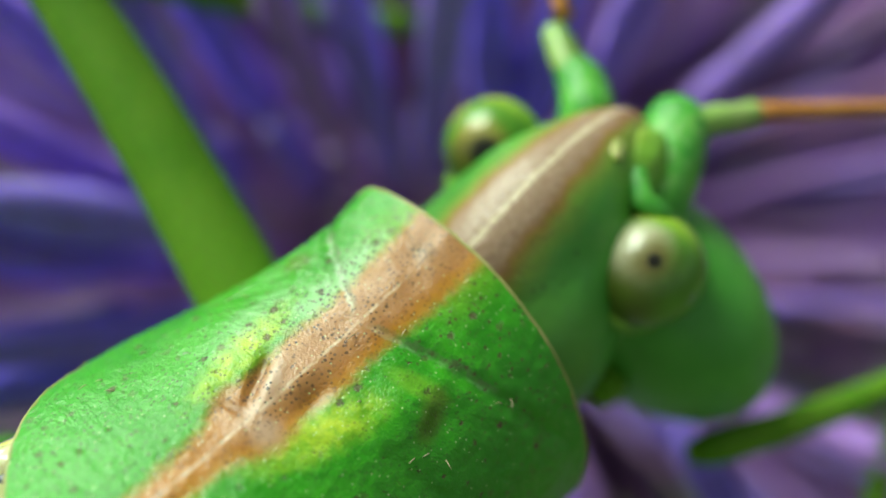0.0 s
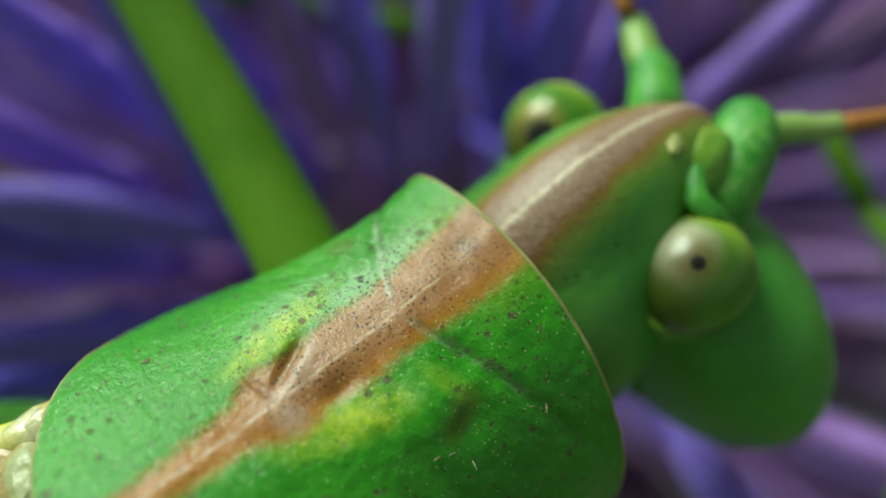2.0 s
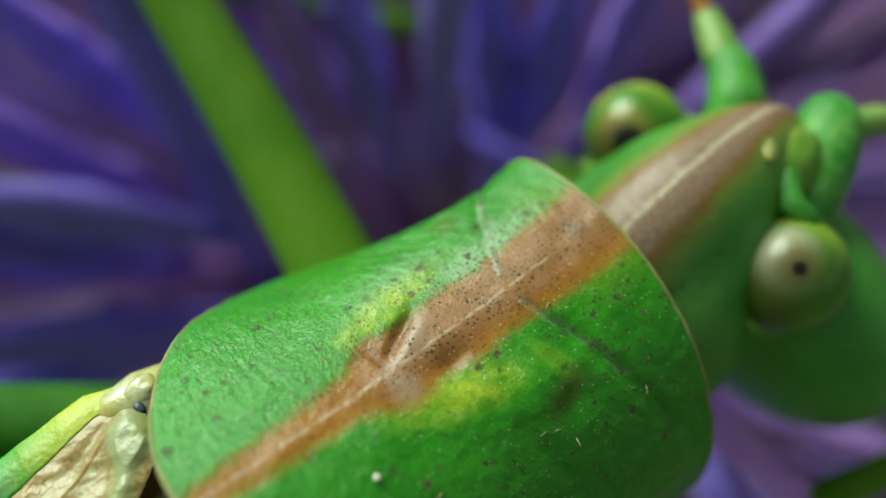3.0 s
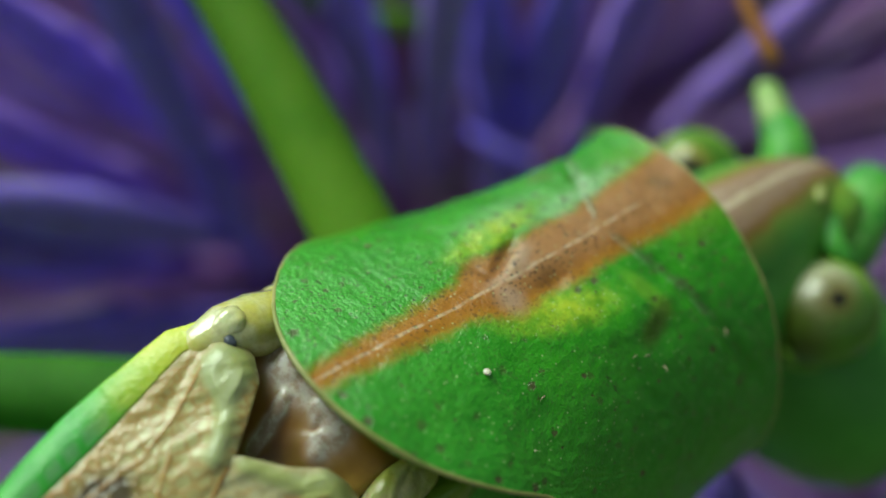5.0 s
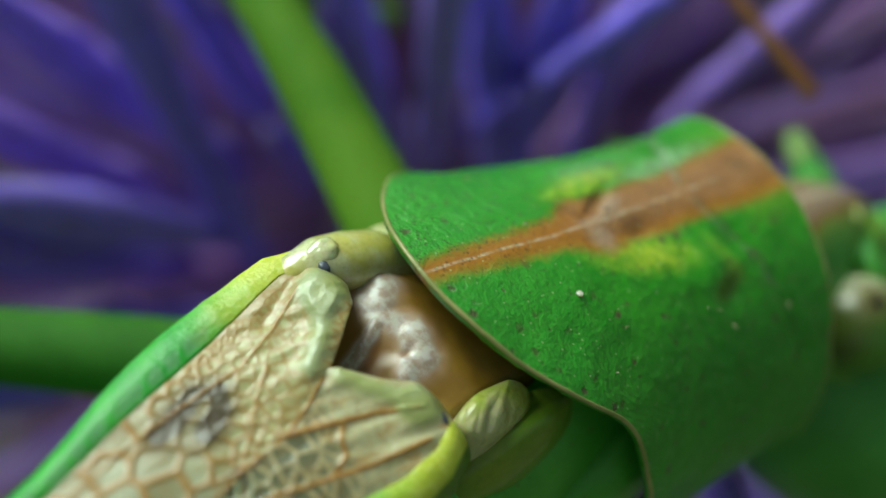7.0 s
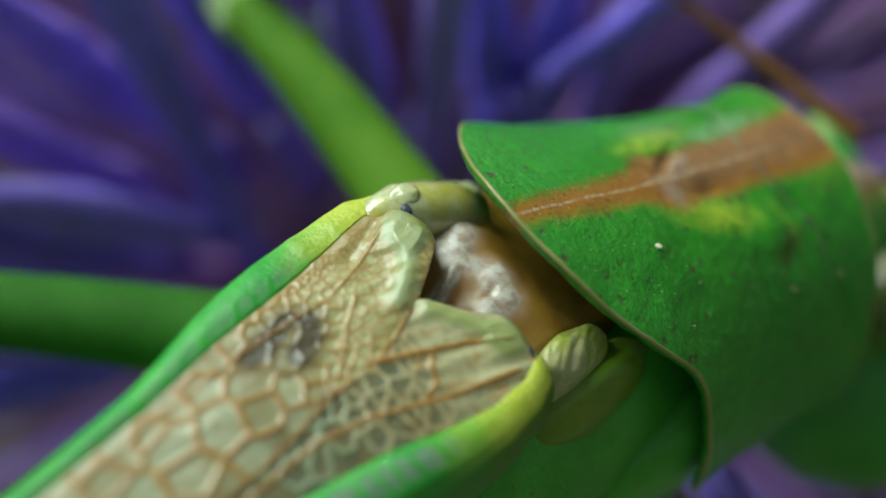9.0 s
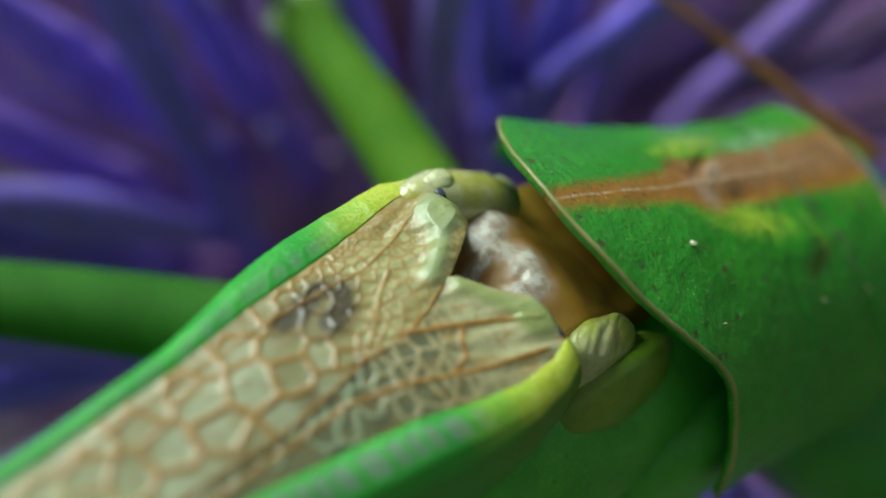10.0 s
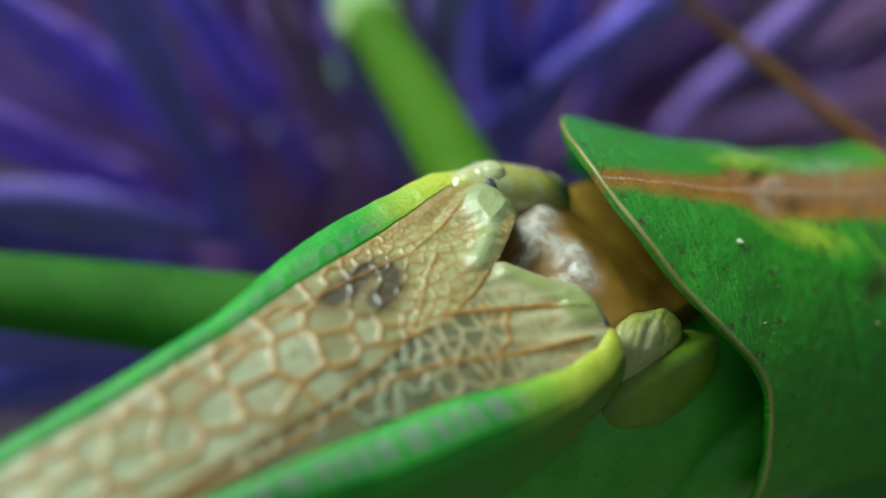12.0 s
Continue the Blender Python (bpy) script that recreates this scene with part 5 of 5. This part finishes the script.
for s in (-1, 1):
    c = Vector((s * 2.75, 2.7, -0.25))
    bm = bmesh.new()
    size = 1.5 if s > 0 else 1.42
    blob(bm, (0, 0, 0), (size * 0.98, size, size), 0, 0.0, 1, 48, 32)
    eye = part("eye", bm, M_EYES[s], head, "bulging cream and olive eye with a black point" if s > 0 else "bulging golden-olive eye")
    eye.matrix_local = Matrix.Translation(c * MM)
    bm = bmesh.new()
    d = Vector(PUPILS[s]).normalized()
    blob(bm, c + Vector((d.x * 0.96, d.y * 0.98, d.z * 0.98)) * size, (0.1, 0.1, 0.04), 0, 0.15)
    part("pupil", bm, M_PUPIL, head, "black point of the eye")
    # raised ring of skin round the eye
    axis = Vector((s * 0.72, 0.12, 0.6)).normalized()
    side_x = axis.cross(Vector((0, 1, 0))).normalized()
    side_y = axis.cross(side_x)
    bm = bmesh.new()
    ring = [c - axis * 0.3 + (side_x * math.cos(a) + side_y * math.sin(a)) * 1.55 for a in [2 * math.pi * i / 40 for i in range(41)]]
    tube(bm, ring, 0.17, 8)
    part("eye_ring", bm, M_RING, head, "yellow-green ring of skin round the eye")

# black tube standing for the shade in the crease at the near eye's inner edge
bm = bmesh.new()
d = Vector(PUPILS[1]).normalized()
u = Vector((-0.72, -0.5, 0.0))
u = (u - d * u.dot(d)).normalized()
w = d.cross(u)
lip = [Vector((2.75, 2.7, -0.25)) + (d * math.cos(radians(66)) + (u * math.cos(radians(a)) + w * math.sin(radians(a))) * math.sin(radians(66))) * 1.5 for a in range(-42, 43, 7)]
tube(bm, lip, [0.02 + 0.1 * math.sin(math.pi * i / 12) for i in range(13)], 8)
part("eye_crease_shade", bm, M_BLACK, head, "black strip for the shade in the crease beside the eye")
bm = bmesh.new()
lid = [Vector((2.75, 2.7, -0.25)) + (d * math.cos(radians(80)) + (u * math.cos(radians(a)) + w * math.sin(radians(a))) * math.sin(radians(80))) * 1.62 for a in range(-78, 79, 6)]
tube(bm, lid, [0.05 + 0.15 * math.sin(math.pi * i / 26) for i in range(27)], 10)
part("eyelid_fold", bm, M_RING, head, "yellow-green fold of skin under the eye")


def scape(points, radii, name, label, ma):
    bm = bmesh.new()
    pts = [Vector(q) for q in points]
    n = 8 * (len(pts) - 1)
    fine, rad = [], []
    for i in range(n + 1):
        j, f = min(i // 8, len(pts) - 2), i / 8 - min(i // 8, len(pts) - 2)
        fine.append(pts[j].lerp(pts[j + 1], f))
        rad.append(radii[j] + (radii[j + 1] - radii[j]) * f)
    tube(bm, fine, rad, 36)
    for v in bm.verts:
        v.co += v.co.normalized() * (MM * (0.13 * noise.noise(v.co * 1.0 / MM) + 0.05 * noise.noise(v.co * 3.6 / MM)))
    return part(name, bm, ma, head, label)


scape([(1.5, 4.0, -0.7), (1.35, 4.6, -0.2), (1.0, 5.6, 0.15), (0.62, 6.4, 0.35), (0.6, 6.75, 0.35)], [1.0, 1.06, 0.98, 0.92, 0.72], "antenna_base", "thick green first joint of the antenna", M_HEAD)
scape([(0.6, 6.5, 0.35), (0.95, 7.0, 0.2), (1.45, 8.1, -0.1), (1.65, 8.6, -0.2)], [0.4, 0.42, 0.36, 0.34], "antenna_joint", "small green second joint", M_KNEE)
scape([(-1.0, 4.5, -0.2), (-1.5, 5.1, 0.4), (-2.2, 5.6, 0.5), (-2.75, 5.85, 0.55)], [0.85, 0.78, 0.66, 0.52], "antenna_base", "thick green first joint of the antenna", M_HEAD)
scape([(-2.7, 5.75, 0.55), (-3.3, 6.05, 0.62), (-3.95, 6.36, 0.7)], [0.5, 0.46, 0.36], "antenna_joint", "small green second joint", M_KNEE)
bm = bmesh.new()
tube(bm, [(0.7, 4.75, 0.95), (0.9, 4.25, 1.12), (1.25, 3.75, 1.18), (1.7, 3.45, 1.1), (2.2, 3.6, 0.8), (2.55, 4.0, 0.35)], [0.12, 0.25, 0.3, 0.32, 0.3, 0.12], 18)
part("antenna_socket", bm, M_HEAD, head)
for s, x in ((1, 2.4),):
    bm = bmesh.new()
    tube(bm, [(x * 0.8, 2.5, -6.2), (x, 3.6, -7.6), (x * 1.3, 4.6, -7.8), (x * 1.6, 5.6, -7.0)], [0.7, 0.45, 0.4, 0.3], 12)
    part("palp", bm, M_LEG, head, "green mouth feeler")


def flagellum(name):
    bm = bmesh.new()
    n = 60
    pts, rad = [], []
    for i in range(n + 1):
        s = i / n * 34
        for e, k in ((0.0, 1.0), (0.75, 0.9)):
            pts.append((0.35 * math.sin(s * 0.09) * s * 0.05, s + e * 34 / n, 0.02 * s))
            rad.append((0.22 * math.exp(-s / 13) + 0.06) * (k if e else 1.08))
    tube(bm, pts, rad, 8)
    return part(name, bm, M_ANT, head, "long thin orange-brown ringed feeler")


left_flagellum = flagellum("flagellum")
right_flagellum = flagellum("flagellum")


# ---- legs: local +Y runs from the hip to the knee ----
def femur(name, length, r0, r1, label, skin=M_LEG, knee=M_LEG):
    bm = bmesh.new()
    n = 30
    tube(bm, [(0.15 * math.sin(math.pi * i / n), length * i / n, 0) for i in range(n + 1)], [r1 + (r0 - r1) * (1 - i / n) ** 0.8 + 0.12 * bell(i, n, 2.5) - 0.25 * bell(i, 0, 1.2) for i in range(n + 1)], 20, 0.9)
    ob = part(name, bm, skin, cricket, label)
    bm = bmesh.new()
    blob(bm, (0, length + 0.7, 0.0), (r1 * 1.12, 1.7, r1 * 1.18), 3, 0.18, 1.0)
    blob(bm, (r1 * 0.75, length + 0.1, 0.1), (r1 * 0.5, 0.55, r1 * 0.7), 5, 0.15)
    blob(bm, (-r1 * 0.75, length + 0.1, 0.1), (r1 * 0.5, 0.55, r1 * 0.7), 6, 0.15)
    part("knee", bm, knee, ob, "pale whitish-green knee" if knee == M_PATELLA else "green knee")
    return ob


def tibia(parent, length, r):
    bm = bmesh.new()
    tube(bm, [(0, length * i / 20, 0) for i in range(21)], [r * (1.25 if i < 2 else 1 - 0.2 * i / 20) for i in range(21)], 12)
    for k in range(7):
        for s in (-1, 1):
            p = Vector((s * r * 0.7, length * (0.2 + 0.11 * k), 0))
            tube(bm, [p, p + Vector((s * 0.5, 0.35, 0))], [0.1, 0.01], 5)
    ob = part("shin", bm, M_LEG, parent, "thin spiny green shin")
    bm = bmesh.new()
    tube(bm, [(0, 0, 0), (0, 1.0, 0.3), (0, 2.2, 0.2), (0, 3.2, 0.6)], [r * 0.9, r * 1.1, r * 1.1, r * 0.5], 10)
    foot = part("foot", bm, M_LEG, parent)
    return ob, foot


middle_leg = femur("middle_leg", 13.0, 1.42, 1.02, "green leg bent at a pale knee", M_LEG, M_PATELLA)
hind_leg = femur("hind_leg", 17.0, 1.45, 0.95, "long green hind leg", M_LEG_SHADED)
right_leg = femur("front_leg", 9.0, 0.62, 0.45, "green front leg groping forwards")
left_leg = femur("front_leg", 9.0, 0.8, 0.6, "green front leg")
shins = {}
for leg, ln, r in ((middle_leg, 14.0, 0.62), (hind_leg, 18.0, 0.6), (right_leg, 5.0, 0.45), (left_leg, 9.0, 0.42)):
    shins[leg] = tibia(leg, ln, r)

# ---- the thistle flower ----
flower = tagged(new("thistle_flower"), "large violet thistle flower head of dense slender florets", "flower")
HUB = EYE @ Vector((0.2 * MM, 0.3 * MM, -97 * MM))
AXIS = (EYE.to_3x3() @ Vector((-0.02, 0.1, 1))).normalized()
flower.matrix_world = Matrix.Translation(HUB) @ AXIS.to_track_quat("Z", "Y").to_matrix().to_4x4()
bm = bmesh.new()
blob(bm, (0, 0, -6), (30, 30, 20), 1, 0.1, 2, 48, 24)
part("receptacle", bm, M_RECEPT, flower, "dark fuzzy flower base")
bm = bmesh.new()
tube(bm, [(0, 0, -22), (0, 20, -120), (0, 90, -420), (0, 150, -900)], [9, 8, 9, 11], 16)
part("stem", bm, M_STEM, flower, "ribbed grey-green stem")


def floret_mesh(kind, skin, curve=1.0):
    """One slender floret along +Z, curved, with a notched flaring tip."""
    rg = random.Random(kind)
    ln, bend = rg.uniform(38, 50), rg.uniform(-2.5, 2.5) * curve
    bm = bmesh.new()
    pts = [(bend * (i / 8) ** 2, 0.6 * curve * math.sin(i * 0.8 + kind), ln * i / 8) for i in range(9)]
    tube(bm, pts, [0.4, 0.5, 0.6, 0.66, 0.68, 0.62, 0.5, 0.34, 0.1], 6, 0.75)
    me = bpy.data.meshes.new("floret")
    bm.to_mesh(me)
    bm.free()
    for f in me.polygons:
        f.use_smooth = True
    me.materials.append(skin)
    return me


MESHES = [floret_mesh(k, M_FLORET) for k in range(8)]
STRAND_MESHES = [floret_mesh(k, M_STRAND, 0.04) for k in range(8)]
rng = random.Random(11)


def floret_pose(r, phi, jitter):
    """A floret rooted r millimetres from the hub, leaning outwards."""
    root = Vector((r * math.cos(phi), r * math.sin(phi), 10 - 0.011 * r * r))
    lean = min(1.3, 0.1 + r / 27 + rng.uniform(-jitter, jitter))
    q = phi + rng.uniform(-jitter, jitter)
    d = Vector((math.sin(lean) * math.cos(q), math.sin(lean) * math.sin(q), math.cos(lean)))
    return Matrix.Translation(root * MM) @ d.to_track_quat("Z", "Y").to_matrix().to_4x4() @ pose(0, 0, 0, 0, 0, rng.uniform(0, 360))


for k in range(300):
    r = 27 * math.sqrt((k + 0.5) / 300)
    ob = new("floret", MESHES[k % 8])
    ob.parent = flower
    ob.matrix_local = floret_pose(r, k * 2.39996, 0.22)
bm = bmesh.new()
for k in range(700):
    r = 29 * math.sqrt((k + 0.5) / 700)
    m = floret_pose(r, k * 2.39996 + 1.1, 0.3) @ Matrix.Diagonal((0.8, 0.8, rng.uniform(0.6, 0.85), 1))
    n0 = len(bm.verts)
    bm.from_mesh(MESHES[k % 8])
    bm.verts.ensure_lookup_table()
    bmesh.ops.transform(bm, matrix=m, verts=bm.verts[n0:])
def strand(row, wide=1.9):
    """A long floret from base to tip, given in the camera stand's space."""
    a, b = (flower.matrix_world.inverted() @ EYE @ (p * MM) for p in (Vector(row[:3]) * 0.85, Vector(row[3:]) * 0.85))
    b += (b - a) * 0.45
    m = (b - a).to_track_quat("Z", "Y").to_matrix().to_4x4()
    return Matrix.Translation(a) @ m @ Matrix.Diagonal((wide, wide, (b - a).length / (44 * MM), 1))


bpy.context.view_layer.update()
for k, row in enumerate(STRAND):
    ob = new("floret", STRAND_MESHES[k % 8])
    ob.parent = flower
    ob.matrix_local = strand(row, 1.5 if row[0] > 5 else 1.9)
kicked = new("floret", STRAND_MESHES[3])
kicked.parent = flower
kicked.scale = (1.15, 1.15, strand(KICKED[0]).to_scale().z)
rest = part("floret_tuft", bm, M_FLORET, flower)
tagged(rest, kind="stuff")


def space(t, x, y, z, rx, ry, rz):
    """A pose in millimetres and degrees."""
    return pose(x * MM, y * MM, z * MM, rx, ry, rz)


def aim(base, end):
    """A pose at base whose +Y axis runs to end, both in millimetres."""
    b, e = Vector(base), Vector(end)
    y = (e - b).normalized()
    x = y.cross(Vector((0, 0, 1))).normalized()
    z = x.cross(y)
    return Matrix.Translation(b * MM) @ Matrix((x, y, z)).transposed().to_4x4()


def body_at(body, t):
    """The body's pose between two rows."""
    ts = sorted(body)
    a = max(s for s in ts if s <= t)
    b = min(s for s in ts if s >= t)
    return body[a].lerp(body[b], (t - a) / (b - a)) if b > a else body[a]


def motions():
    """All that moves: the cricket over the flower, and its parts on it."""
    body = {r[0]: space(*r) for r in BODY}
    headp = {r[0]: space(*r) for r in HEAD}
    body[2.2] = body[2].lerp(body[2.5], 0.75)
    walk(cricket, [(t, EYE @ body[t]) for t in sorted(body)])
    walk(pronotum, [(r[0], space(*r)) for r in PRONOTUM])
    walk(head, list(headp.items()))
    for leg, rows in ((middle_leg, MIDDLE_FEMUR), (hind_leg, HIND_FEMUR), (right_leg, RIGHT_FRONT_LEG), (left_leg, LEFT_FRONT_LEG)):
        shin, foot = shins[leg]
        hips = [(r[0], aim(r[1:4], r[4:7]), aim(r[4:7], r[7:10])) for r in rows]
        walk(leg, [(t, body_at(body, t).inverted() @ a) for t, a, b in hips])
        walk(shin, [(t, a.inverted() @ b) for t, a, b in hips])
        ln = (Vector(rows[0][7:10]) - Vector(rows[0][4:7])).length
        walk(foot, [(t, a.inverted() @ b @ pose(0, ln * MM, 0, 30)) for t, a, b in hips])
    low, high = strand(KICKED[1], 1.15), strand(KICKED[0], 1.15)
    walk(kicked, [(0, low), (6.0, low), (6.15, high), (12, high)])
    for ob, rows in ((left_flagellum, LEFT_FLAGELLUM), (right_flagellum, RIGHT_FLAGELLUM)):
        ms = []
        for r in rows:
            at = body[r[0]] @ headp[r[0]]
            root = (at @ (Vector((1.65, 8.6, -0.2)) * MM)) / MM if ob is right_flagellum else r[1:4]
            ms.append((r[0], at.inverted() @ aim(root, Vector(root) + Vector(r[4:7]) - Vector(r[1:4]))))
        walk(ob, ms if ms[-1][0] == 12 else ms + [(12, ms[-1][1])])


motions()
